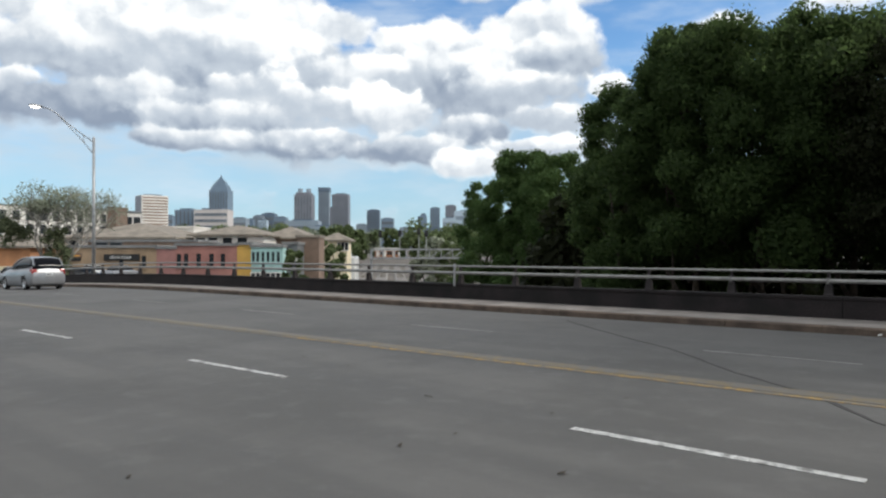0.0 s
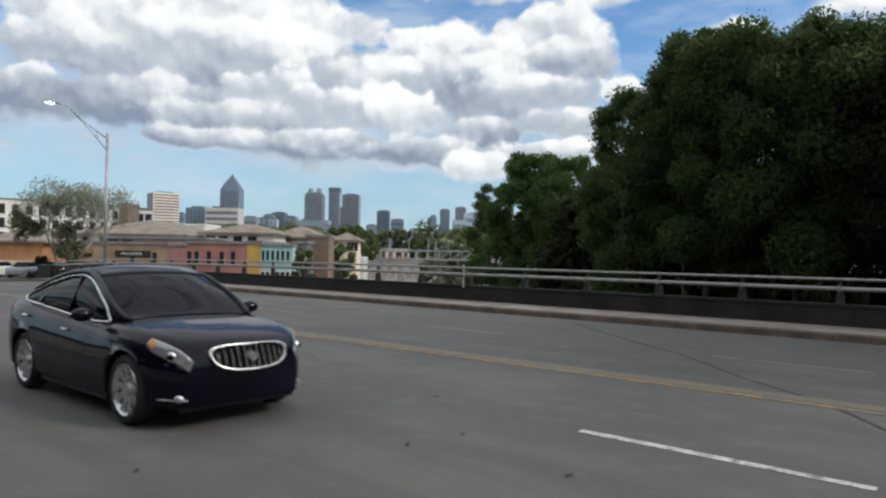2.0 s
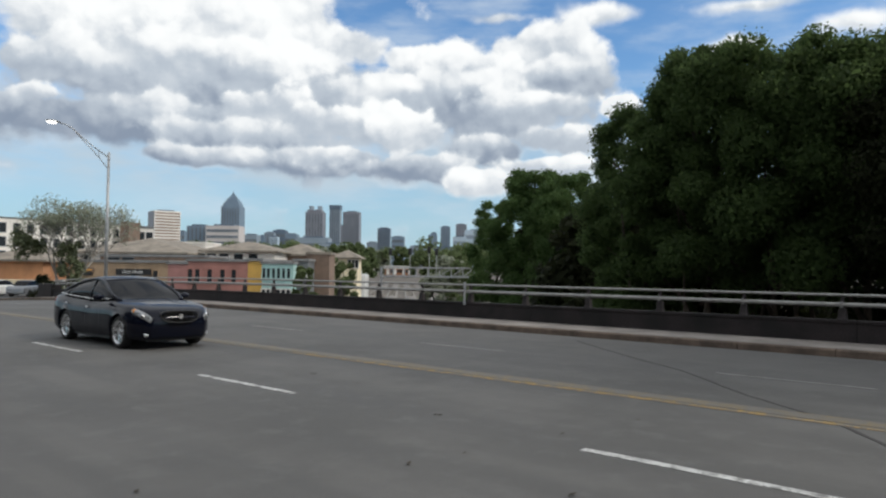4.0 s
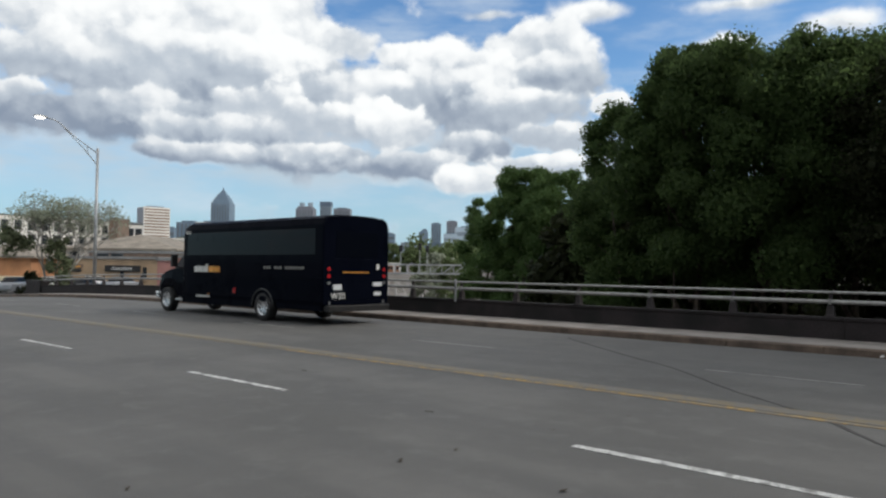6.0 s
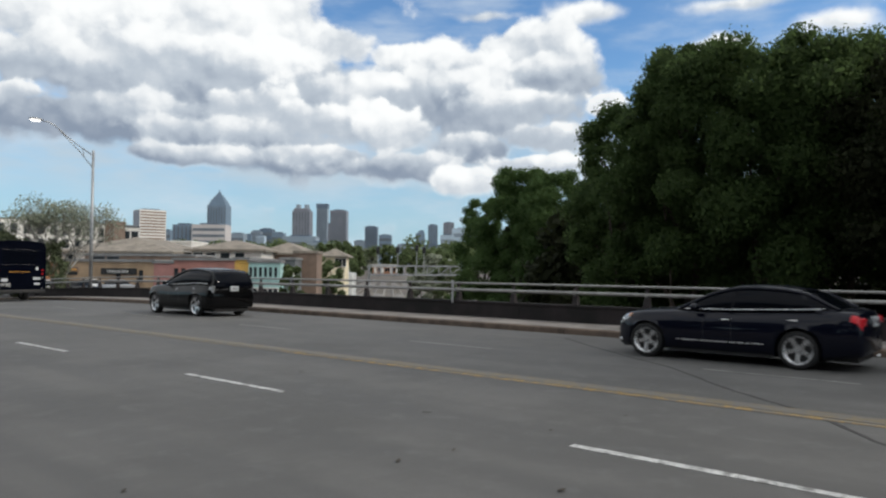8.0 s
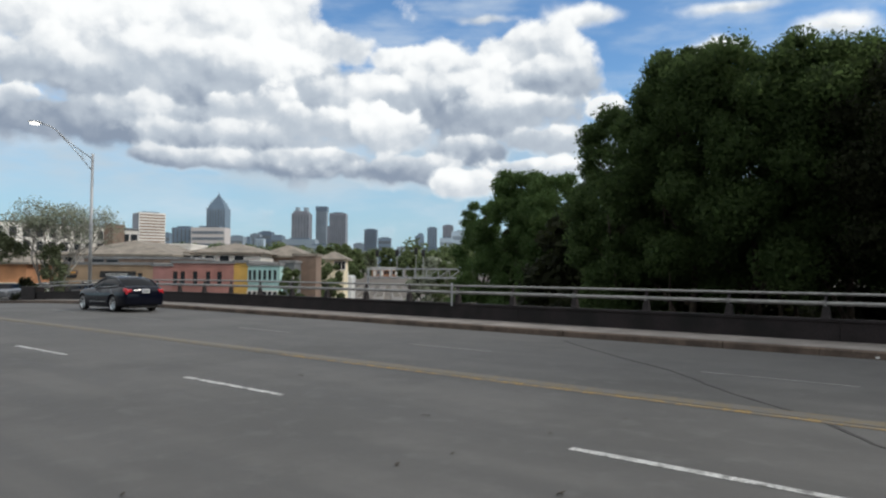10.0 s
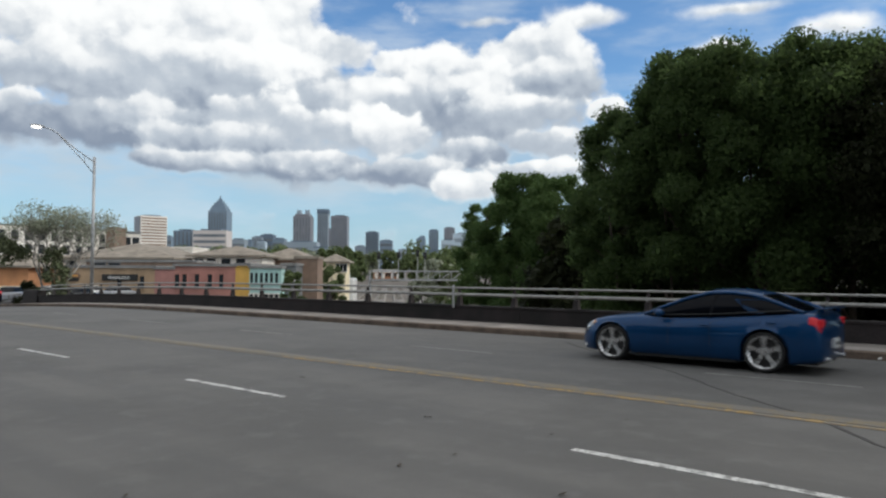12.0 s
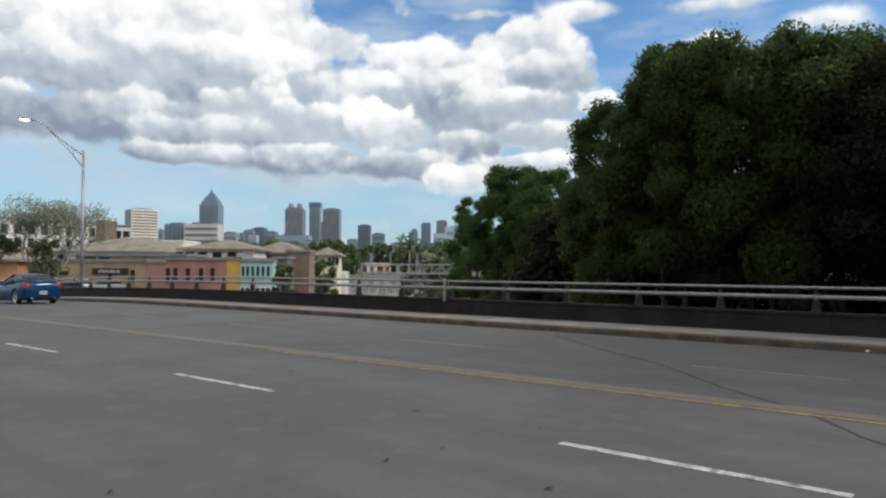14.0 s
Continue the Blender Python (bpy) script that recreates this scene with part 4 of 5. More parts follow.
        house.append([(x, y, z) for y, z in right] + [(x, -y, z) for y, z in right[-2::-1]])
        edge.append((x, yc + .004, zr - .045 * f))
        top_edge.append((x, yb + .012, zb + .03))
        if zr > peak - .085:
            crown.append([(x, y, z) for y, z in ((yc - .01, zr - .03), (yc - .06, zr - .002), (yc * .5, zr + .024), (0, zr + .030), (-yc * .5, zr + .024), (-yc + .06, zr - .002), (-yc + .01, zr - .03), (0, zr - .04))])
    bm = bmesh.new()
    loft(bm, house, True, True)
    part("glasshouse", bm, DARK_GLASS, car, "dark tinted window glass", smooth=True)
    bm = bmesh.new()
    loft(bm, crown, True, True)
    part("roof", bm, paint, car, smooth=True)
    for s in (1, -1):
        part("pillar", tube(bmesh.new(), [(p[0], s * p[1], p[2]) for p in edge], .034, 8), paint, car, smooth=True)
        for x in door_line:
            zb, zr = smooth_line(top, x) - .02, smooth_line(roof, x, .09)
            part("door_pillar", rod(bmesh.new(), (x, s * (belt_w + .006), zb), (x - .08, s * (roof_w + .016), zr - .05), .03, .025, 6), DARK_GLASS, car)
        # rear quarter panel between the side and back windows
        k = next(i for i, p in enumerate(edge) if p[2] > peak - .16)
        a, b, t0 = edge[1], edge[k], top_edge[1]
        bm = bmesh.new()
        vs = [bm.verts.new(p) for p in ((x0 + .02, s * (belt_w * .93), t0[2] - .03), (x0 + (solid or (.58 if chrome else .34)), s * (belt_w + .012), t0[2] - .03), (b[0] + (solid - .28 if solid else .16 if chrome else .10), s * (b[1] + .014), b[2]), (b[0] - .12, s * (b[1] - .0), b[2] + .02))]
        bm.faces.new(vs)
        bmesh.ops.solidify(bm, geom=bm.faces[:], thickness=.02)
        part("quarter_panel", bm, paint, car)
        if chrome:
            line = [(p[0], s * (p[1] + .042), p[2] - .040) for p in edge[7:-6]]
            low = [(p[0], s * (p[1] + .022), p[2] + .0) for p in top_edge[6:-3]]
            a, b = Vector(low[0]), Vector(line[0])
            arc = [a.lerp(b, t) + Vector((-.16 * math.sin(math.pi * t) ** .8, 0, 0)) for t in (0, .1, .25, .4, .55, .7, .85, 1)]
            part("window_trim", tube(bmesh.new(), arc + line + [low[-1]] + low[::-1], .011, 6), CHROME, car, "chrome window surround")
        else:
            low = [(p[0], s * (p[1] + .032), p[2] + .030) for p in top_edge[3:-3]]
            part("window_trim", tube(bmesh.new(), low, .012, 6), ALLOY if chrome is None else BLACK_TRIM, car)
        # mirror, handles, seams
        mx = x1 - .42
        zb = smooth_line(top, mx)
        part("mirror", ball(bmesh.new(), (mx, s * (half + .07), zb + .07), (.085, .11, .07), 12, 8), paint, car, smooth=True)
        for x in (door_line[0] + .02 - .95, door_line[0] - .28 + .95 - .45):
            zh = smooth_line(top, x) - .15
            part("door_handle", ball(bmesh.new(), (x - .15, s * (wide_at(x) + .0), zh), (.085, .020, .014), 10, 6), CHROME if chrome is not False else paint, car)
        for x in (door_line[0] - .03, x1 - .55):
            patch("door_seam", [(x - .005, .9, 7.2), (x + .005, .9, 7.2)], BLACK_TRIM, s, proud=.0015)
        if strip_line:
            patch("rub_strip", [(strip_line[0] + (strip_line[1] - strip_line[0]) * k / 8, 1.58, 1.67) for k in range(9)], ALLOY, s, "thin bright rub strip", proud=.012)
        # lamps
        rows = [(xf - .46 + .42 * t, 5.6 - 1.9 * t ** .6, 6.8 - .7 * t ** 2) for t in (0, .15, .3, .45, .6, .75, .88, 1)]
        lamp = patch("headlight", rows, LENS_WHITE, s, "clear headlight")
        patch("indicator", [(xf - .455 + .07 * t, 5.85 - .6 * t, 6.75 - .05 * t) for t in (0, .5, 1)], LENS_AMBER, s, "amber indicator lens", lamp, .012)
        p = skin(xf - .19, 4.9)
        part("bulb_bezel", ball(bmesh.new(), (p.x - .012, s * (p.y - .016), p.z), (.055, .05, .055), 16, 10), CHROME, lamp, smooth=True)
        part("bulb", ball(bmesh.new(), (p.x + .010, s * (p.y + .004), p.z + .004), (.036, .036, .034), 12, 8), DARK_GLASS, lamp, smooth=True)
        zr = (tail + .17) if tail else smooth_line(top, xr + .18)
        lens = tail_lens or (LENS_RED_LIT if lit else LENS_RED)
        rows = [(xr + .02 + .20 * t, 4.1 + .7 * t, 6.7 - .3 * t) for t in (0, .2, .4, .6, .8, 1)]
        rear_lamp = patch("tail_light", rows, lens, s, "glossy tail light", proud=.008)
        edge_y = wide_at(xr + .05)
        part("rear_lens", boxes((xr + .036, xr + .12, min(s * edge_y * .68, s * edge_y * .96), max(s * edge_y * .68, s * edge_y * .96), zr - .23, zr - .09), bevel=.025), lens, rear_lamp)
        fog = skin(xf - .10, 1.35)
        part("fog_light", ball(bmesh.new(), (fog.x - .02, s * (fog.y - .03), fog.z), (.05, .07, .045), 12, 8), CHROME, car, smooth=True)
        if chrome:
            patch("fog_trim", [(xf - .30 + .05 * k, 1.18, 1.26) for k in range(6)], CHROME, s, "thin chrome fog light trim")
        if spoiler:
            part("exhaust", rod(bmesh.new(), (xr - .03, s * .5, .27), (xr + .2, s * .5, .27), .04, .04, 10), CHROME, car)
    # bumpers, plate, grille
    plate = part("number_plate", boxes((xr - .02, xr + .08, -.155, .155, plate_z - .08, plate_z + .08), bevel=.01), PLATE, car, "pale number plate")
    part("plate_marks", boxes((xr - .024, xr - .019, -.11, .11, plate_z - .03, plate_z + .03)), GREY_WALL, plate)
    gz, gw = nose, .385
    def nose_y(y):
        return .012 - .17 * (y / half) ** 2

    rows = []
    for y in [gw * (i - 6) / 6 for i in range(13)]:
        hgt = .105 * (1 - (abs(y) / (gw + .04)) ** 3.0) + .012
        rows.append([(xf - .030 + nose_y(y) - .42 * h, y, gz + h) for h in (-hgt, -hgt * .3, hgt * .4, hgt)] + [(xf - .12 + nose_y(y), y, gz + h) for h in (hgt, -hgt)])
    grille = part("grille", loft(bmesh.new(), rows), GRILLE_BLACK, car)
    surround = []
    for i in range(41):
        a = i * math.pi / 20
        c, k = math.copysign(abs(math.cos(a)) ** .62, math.cos(a)), math.copysign(abs(math.sin(a)) ** .70, math.sin(a))
        y = (gw + .02 + .045 * k) * c
        surround.append((xf - .022 + nose_y(y) - .42 * .115 * k, y, gz + .115 * k + .012 * c * c))
    part("grille_surround", tube(bmesh.new(), surround, .013, 6), CHROME if chrome else BLACK_TRIM, grille, smooth=True)
    for k in range(-5, 6):
        y = k * .068
        hgt = .102 * (1 - (abs(y) / (gw + .04)) ** 3.0)
        x = xf - .020 + nose_y(y)
        part("grille_bar", rod(bmesh.new(), (x + .42 * hgt, y, gz - hgt), (x - .42 * hgt, y, gz + hgt), .0032, .0032, 6), STEEL if chrome else BLACK_TRIM, grille)
    part("badge", rod(bmesh.new(), (xf - .04, 0, gz), (xf + .006, 0, gz + .004), .052, .048, 16), ALLOY, grille, "plain round badge")
    if spoiler:
        zs = smooth_line(top, xr + .12) + .09
        part("spoiler", boxes((xr + .0, xr + .16, -half * .74, half * .74, zs, zs + .025), bevel=.01), paint, car)
        for s in (1, -1):
            part("spoiler_foot", boxes((xr + .05, xr + .12, s * half * .6 - .02, s * half * .6 + .02, zs - .08, zs)), paint, car)
    wheels = add_wheels(car, [(a, s * (half - wide / 2 - .012), r) for a in (0, wb) for s in (1, -1)], make_wheel(r, wide, rim_r or r - .09, spokes, rim_material))
    return car, wheels


BLACK_PAINT = car_paint("black_car_paint", (0.0018, 0.0018, 0.0022), 0.0)
NAVY_PAINT = car_paint("midnight_blue_paint", (0.0012, 0.0020, 0.0095), 0.1)
DARK_BLUE_PAINT = car_paint("dark_blue_paint", (0.0026, 0.0038, 0.0115), 0.1)
BLUE_PAINT = car_paint("metallic_blue_paint", (0.005, 0.045, 0.135), 0.35)
SILVER_PAINT = car_paint("silver_paint", (0.36, 0.37, 0.39), 0.6)
WHITE_CAR = car_paint("white_car_paint", (0.72, 0.72, 0.70), 0.0)
BUS_BLACK = mat("black_coach_paint", (0.0028, 0.0038, 0.008), 0.3, 0.0, vary=0.12, scale=0.8, fine=90, bump=0.02, coat=0.03, spec=0.05)

sedan, sedan_wheels = make_car("sedan", "very dark blue sedan with chrome trim and ribbed grille", "car", NAVY_PAINT,
    [(-.85, .76), (-.825, .95), (-.74, 1.02), (-.48, 1.05), (0, 1.04), (.6, 1.00), (1.2, .96), (1.95, .925), (2.23, .945), (2.53, .935), (2.82, .895), (3.04, .855), (3.19, .815), (3.30, .77), (3.36, .71), (3.44, .62)],
    [(-.34, 1.05), (-.02, 1.195), (.28, 1.32), (.73, 1.43), (1.12, 1.46), (1.41, 1.40), (1.75, 1.24), (2.29, .94)], 2.61, .80, .82, 1.80, .335, spokes=9, chrome=True, nose=.655)
suv, suv_wheels = make_car("crossover_car", "black crossover car with bright five-spoke wheels", "car", BLACK_PAINT,
    [(-.99, .80), (-.97, 1.02), (-.9, 1.10), (0, 1.12), (1.0, 1.07), (1.9, 1.05), (2.3, 1.07), (2.7, 1.05), (3.2, .99), (3.48, .91), (3.6, .83), (3.68, .74), (3.76, .64)],
    [(-.95, 1.12), (-.86, 1.34), (-.74, 1.53), (-.3, 1.61), (.3, 1.65), (.8, 1.645), (1.15, 1.59), (1.5, 1.47), (2.35, 1.07)], 2.78, .93, .98, 1.87, .372, spokes=5, chrome=None, sill=.24, rim_r=.285, plate_z=.96, nose=.66, tail=.98, tail_lens=LENS_WHITE)
saloon, saloon_wheels = make_car("sedan", "dark blue-black four-door sedan with lit tail lights", "car", DARK_BLUE_PAINT,
    [(-1.03, .72), (-1.0, .95), (-.9, 1.01), (-.5, 1.03), (0, 1.0), (1.0, .96), (1.9, .94), (2.3, .94), (2.9, .90), (3.25, .85), (3.42, .79), (3.52, .70), (3.6, .62)],
    [(-.62, 1.02), (-.40, 1.16), (-.12, 1.32), (.3, 1.395), (.8, 1.42), (1.15, 1.40), (1.5, 1.30), (2.18, .95)], 2.76, .80, 1.02, 1.78, .335, spokes=5, chrome=None, lit=True, plate_z=.84, nose=.60, strip_line=(.55, 2.15))
coupe, coupe_wheels = make_car("coupe", "metallic blue two-door coupe with a rear spoiler and large rims", "car", BLUE_PAINT,
    [(-.94, .74), (-.92, .96), (-.82, 1.03), (-.45, 1.05), (0, 1.02), (.8, .95), (1.8, .90), (2.4, .91), (3.0, .85), (3.4, .77), (3.58, .69), (3.68, .60), (3.76, .52)],
    [(-.62, 1.04), (-.25, 1.20), (.15, 1.345), (.6, 1.405), (1.0, 1.395), (1.4, 1.28), (2.25, .92)], 2.87, .85, .93, 1.82, .355, spokes=5, chrome=False, rim_r=.285, spoiler=True, lit=True, sill=.17, door_line=(.95,), solid=.86, plate_z=.52, nose=.46)
wagon, wagon_wheels = make_car("hatchback_car", "silver compact hatchback car with dark glass", "car", SILVER_PAINT,
    [(-.82, .70), (-.80, .98), (-.70, 1.08), (0, 1.08), (1.0, 1.04), (1.9, 1.03), (2.3, 1.02), (2.8, .95), (3.2, .82), (3.4, .6), (3.45, .5)],
    [(-.74, 1.1), (-.62, 1.38), (-.45, 1.54), (0, 1.60), (.6, 1.61), (1.05, 1.57), (1.45, 1.42), (2.2, 1.03)], 2.62, .82, .82, 1.75, .32, spokes=5, chrome=False)
follower, follower_wheels = make_car("sedan", "dark navy sedan with bright headlights", "car", DARK_BLUE_PAINT,
    [(-.99, .68), (-.96, .92), (-.80, 1.02), (-.45, 1.05), (0, 1.01), (.6, .98), (1.4, .95), (2.0, .97), (2.3, .97), (2.8, .93), (3.15, .88), (3.38, .83), (3.52, .78), (3.60, .71), (3.68, .62)],
    [(-.55, 1.03), (-.1, 1.24), (.35, 1.38), (.85, 1.45), (1.2, 1.45), (1.5, 1.39), (1.85, 1.22), (2.38, .96)], 2.72, .93, .97, 1.82, .335, spokes=7, chrome=None, nose=.665)


SLOGAN = mat("grey_lettering", (0.30, 0.29, 0.27), 0.6, vary=0.1, bump=0)


def make_bus():
    bus = thing("shuttle_bus", Matrix(), "long black shuttle bus with a truck cab and pale lettering", "bus")
    w, x0, x1, top, low = 1.28, -2.88, 4.82, 3.17, .60
    bm = bmesh.new()
    prof = [(w - .02, low), (w, low + .1), (w, top - .28), (w - .06, top - .10), (w - .20, top - .02), (w * .5, top + .02), (0, top + .03)]
    ring = prof + [(-y, z) for y, z in prof[-2::-1]]
    rows = [[(x, y * k, z if z < 1 else z - drop) for y, z in ring] for x, k, drop in ((x0, .985, .05), (x0 + .05, 1, 0), (x1 - .45, 1, 0), (x1 - .12, .99, .10), (x1, .95, .30))]
    loft(bm, rows)
    part("coach_body", bm, BUS_BLACK, bus)
    part("skirt", boxes((x0 + .1, -.62, -w + .03, w - .03, .42, .64), (.62, x1, -w + .03, w - .03, .38, .64), bevel=.02), BUS_BLACK, bus)
    part("chassis", boxes((x0 + .3, 6.3, -.5, .5, .45, .75)), BLACK_TRIM, bus)
    for s in (1, -1):
        part("window_strip", boxes((x0 + .35, x1 - .35, s * w - .02, s * w + .008, 2.02, 2.78), bevel=.01), DARK_GLASS, bus, "continuous black side glass")
        for k in range(7):
            x = x0 + .55 + k * 1.02
            part("vent_pane", boxes((x, x + .42, s * w - .01, s * w + .013, 2.50, 2.70), bevel=.006), DARK_GLASS, bus)
            part("glass_joint", boxes((x + .70, x + .712, s * w - .01, s * w + .010, 2.02, 2.78)), DARK_GLASS, bus)
        part("belt_moulding", boxes((x0 + .05, x1 - .1, s * w - .01, s * w + .012, 1.32, 1.35)), BUS_BLACK, bus)
        part("wheel_arch", tube(bmesh.new(), [(.54 * math.cos(a), s * (w + .004), .44 + .54 * math.sin(a)) for a in [math.pi * i / 14 for i in range(15)]], .03, 6), BLACK_TRIM, bus)
        part("marker_light", boxes((3.0, 3.1, s * w, s * w + .02, .70, .76)), LENS_AMBER, bus)
        part("side_light", boxes((1.45, 1.6, s * w, s * w + .02, .80, .98)), LENS_RED, bus)
        # lettering: the maker's mark as plain shapes, the slogan as bars
        for k, (a, b, m) in enumerate(((3.95, 3.70, INK_WHITE), (3.66, 3.46, INK_WHITE), (3.42, 3.25, INK_WHITE), (3.22, 3.12, INK_WHITE), (3.06, 2.78, INK_ORANGE), (2.74, 2.56, INK_ORANGE), (2.52, 2.40, INK_ORANGE))):
            part("mark", boxes((b, a, s * w, s * w + .012, 1.46, 1.66 + (.08 if k == 3 else 0)), bevel=.02), m, bus)
        for k in range(15):
            if k in (3, 7):
                continue
            part("slogan_bar", boxes((-.05 - k * .135 - .07, -.05 - k * .135, s * w, s * w + .012, 1.60, 1.68)), SLOGAN, bus)
        for k in range(8):
            part("small_bar", boxes((3.75 - k * .11, 3.83 - k * .11, s * w, s * w + .012, .62, .68)), INK_WHITE, bus)
        # rear lamps
        for z in (1.62, 1.42):
            part("tail_light", rod(bmesh.new(), (x0 - .02, s * 1.08, z), (x0 + .05, s * 1.08, z), .06, .06, 14), LENS_RED, bus)
        part("reverse_light", rod(bmesh.new(), (x0 - .02, s * 1.08, 1.22), (x0 + .05, s * 1.08, 1.22), .05, .05, 14), LENS_WHITE, bus)
        part("reflector", boxes((x0 - .02, x0 + .02, s * 1.05 - .03, s * 1.05 + .03, .60, .70)), LENS_WHITE, bus)
        # mirrors on the cab
        part("mirror", boxes((5.35, 5.45, s * 1.16 - .02, s * 1.16 + .22, 1.62, 2.06), bevel=.03), BLACK_TRIM, bus)
        part("mirror_arm", tube(bmesh.new(), [(5.3, s * .98, 1.55), (5.4, s * 1.2, 1.66)], .02), BLACK_TRIM, bus)
    part("rear_glass", boxes((x0 - .012, x0 + .03, -.82, .82, 1.98, 2.70), bevel=.004), DARK_GLASS, bus)
    part("rear_door", boxes((x0 - .012, x0 + .03, -.92, .92, .72, 1.92), bevel=.015), BUS_BLACK, bus)
    part("rear_bumper", boxes((x0 - .16, x0 + .1, -1.18, 1.18, .40, .58), bevel=.03), BLACK_TRIM, bus)
    for k in range(12):
        part("rear_bar", boxes((x0 - .02, x0 - .004, .50 - k * .085, .553 - k * .085, 1.51, 1.55)), INK_ORANGE, bus)
    for y0, y1, z0, z1 in ((.62, .92, 1.02, 1.18), (-.98, -.62, 1.12, 1.24), (-.95, -.66, .84, .95)):
        part("notice", boxes((x0 - .03, x0 - .004, y0, y1, z0, z1)), PLATE, bus, "small pale notice")
    part("badge", boxes((x0 - .03, x0 - .004, -.86, -.76, 1.62, 1.78)), INK_WHITE, bus)
    words("lettering", "W30", .26, INK_WHITE, pose(x0 - .016, .74, .76, 90, 0, -90), bus, "white fleet lettering")
    for s in (1, -1):
        words("lettering", "W30", .17, INK_WHITE, pose(x1 - .42, s * (w + .012), 2.74, 90, 0, 180 if s > 0 else 0), bus, "white fleet lettering")
    # cab and bonnet
    bm = bmesh.new()
    sections = [(4.75, 1.02, .55, 1.60, 2.42, .86), (5.15, 1.02, .55, 1.58, 2.34, .82), (5.55, 1.02, .55, 1.56, 1.98, .84), (5.98, 1.02, .60, 1.55, 1.58, .92), (6.6, .98, .66, 1.42, 1.46, .88), (6.95, .94, .62, 1.26, 1.32, .84), (7.08, .88, .60, 1.1, 1.15, .8)]
    rows = []
    for x, hw, zb, belt, zt, tw in sections:
        lift = .92 if 5.72 < x < 6.75 else zb
        half = [(hw - .03, lift), (hw, (lift + belt) / 2), (hw - .03, belt), (tw, zt - .04), (tw - .12, zt), (0, zt + .02)]
        rows.append([(x, y, z) for y, z in half] + [(x, -y, z) for y, z in half[-2::-1]])
    loft(bm, rows)
    part("cab", bm, BUS_BLACK, bus)
    part("windshield", loft(bmesh.new(), [[(5.22, y, 2.24), (5.93, y * 1.06, 1.62), (5.90, y * 1.06, 1.58), (5.18, y, 2.20)] for y in (-.76, .76)]), DARK_GLASS, bus)
    for s in (1, -1):
        bm = bmesh.new()
        vs = [bm.verts.new(p) for p in ((4.85, s * 1.012, 1.62), (5.78, s * 1.006, 1.60), (5.30, s * .875, 2.16), (4.85, s * .885, 2.26))]
        bm.faces.new(vs)
        bmesh.ops.solidify(bm, geom=bm.faces[:], thickness=.015)
        part("side_window", bm, DARK_GLASS, bus)
        part("headlight", boxes((6.92, 7.07, s * .72 - .16, s * .72 + .16, 1.0, 1.22), bevel=.03), LENS_WHITE, bus)
        part("step", boxes((4.95, 5.7, s * .98 - .12, s * .98 + .05, .42, .5), bevel=.01), STEEL, bus)
        part("door_handle", boxes((4.9, 5.05, s * 1.02 - .01, s * 1.02 + .03, 1.36, 1.40)), CHROME, bus)
    part("front_grille", boxes((7.0, 7.11, -.5, .5, .78, 1.16), bevel=.02), CHROME, bus)
    part("front_bumper", boxes((6.95, 7.2, -1.0, 1.0, .46, .70), bevel=.04), CHROME, bus)
    meshes = make_wheel(.44, .30, .27, 8, ALLOY)
    return bus, add_wheels(bus, [(0, 1.14, .44), (0, -1.14, .44), (6.25, .93, .44), (6.25, -.93, .44)], meshes)


BUS_BLACK.node_tree.nodes["Principled BSDF"].inputs["IOR"].default_value = 1.2
bus, bus_wheels = make_bus()


# ---- street lamp on the bridge ----
lamp = thing("street_lamp", pose(-44.15, 18.95, deck_z(-44) - 0.2), "tall galvanised street lamp with a truss arm over the road", "street lamp")
part("pole", rod(bmesh.new(), (0, 0, 0), (0, 0, 8.95), .11, .075, 14), STEEL, lamp, smooth=True)
part("base_plate", boxes((-.2, .2, -.2, .2, 0, .3), bevel=.03), STEEL, lamp)
part("pole_cap", rod(bmesh.new(), (0, 0, 8.95), (0, 0, 9.05), .085, .05, 12), STEEL, lamp)
part("upper_arm", tube(bmesh.new(), [(0, 0, 8.72), (0, -1.0, 9.32), (0, -1.75, 9.83), (0, -2.1, 10.15), (0, -2.5, 10.34), (0, -2.85, 10.38)], .032), STEEL, lamp, smooth=True)
part("lower_arm", tube(bmesh.new(), [(0, 0, 8.0), (0, -.85, 8.95), (0, -1.75, 9.78)], .026), STEEL, lamp, smooth=True)
part("strut", tube(bmesh.new(), [(0, -.55, 8.62), (0, -.62, 9.08)], .02), STEEL, lamp)
part("coupling", rod(bmesh.new(), (0, -1.65, 9.76), (0, -1.9, 9.96), .05, .05, 10), STEEL, lamp)
head = part("lamp_head", ball(bmesh.new(), (0, -3.2, 10.42), (.16, .40, .09), 16, 10), STEEL, lamp, smooth=True)
part("lens", ball(bmesh.new(), (0, -3.25, 10.36), (.15, .30, .10), 16, 10), glow("glowing_lamp_lens", (1.0, 0.97, 0.92), 2.2), head, "bright lamp lens", smooth=True)

# ---- railway below: ballast beds and rails that run towards downtown ----
RAIL_STEEL = mat("rusty_rail", (0.20, 0.16, 0.13), 0.5, 0.4, vary=0.25, scale=2)
SLEEPER = mat("concrete_sleeper", (0.30, 0.28, 0.25), 0.9, vary=0.2, scale=2)


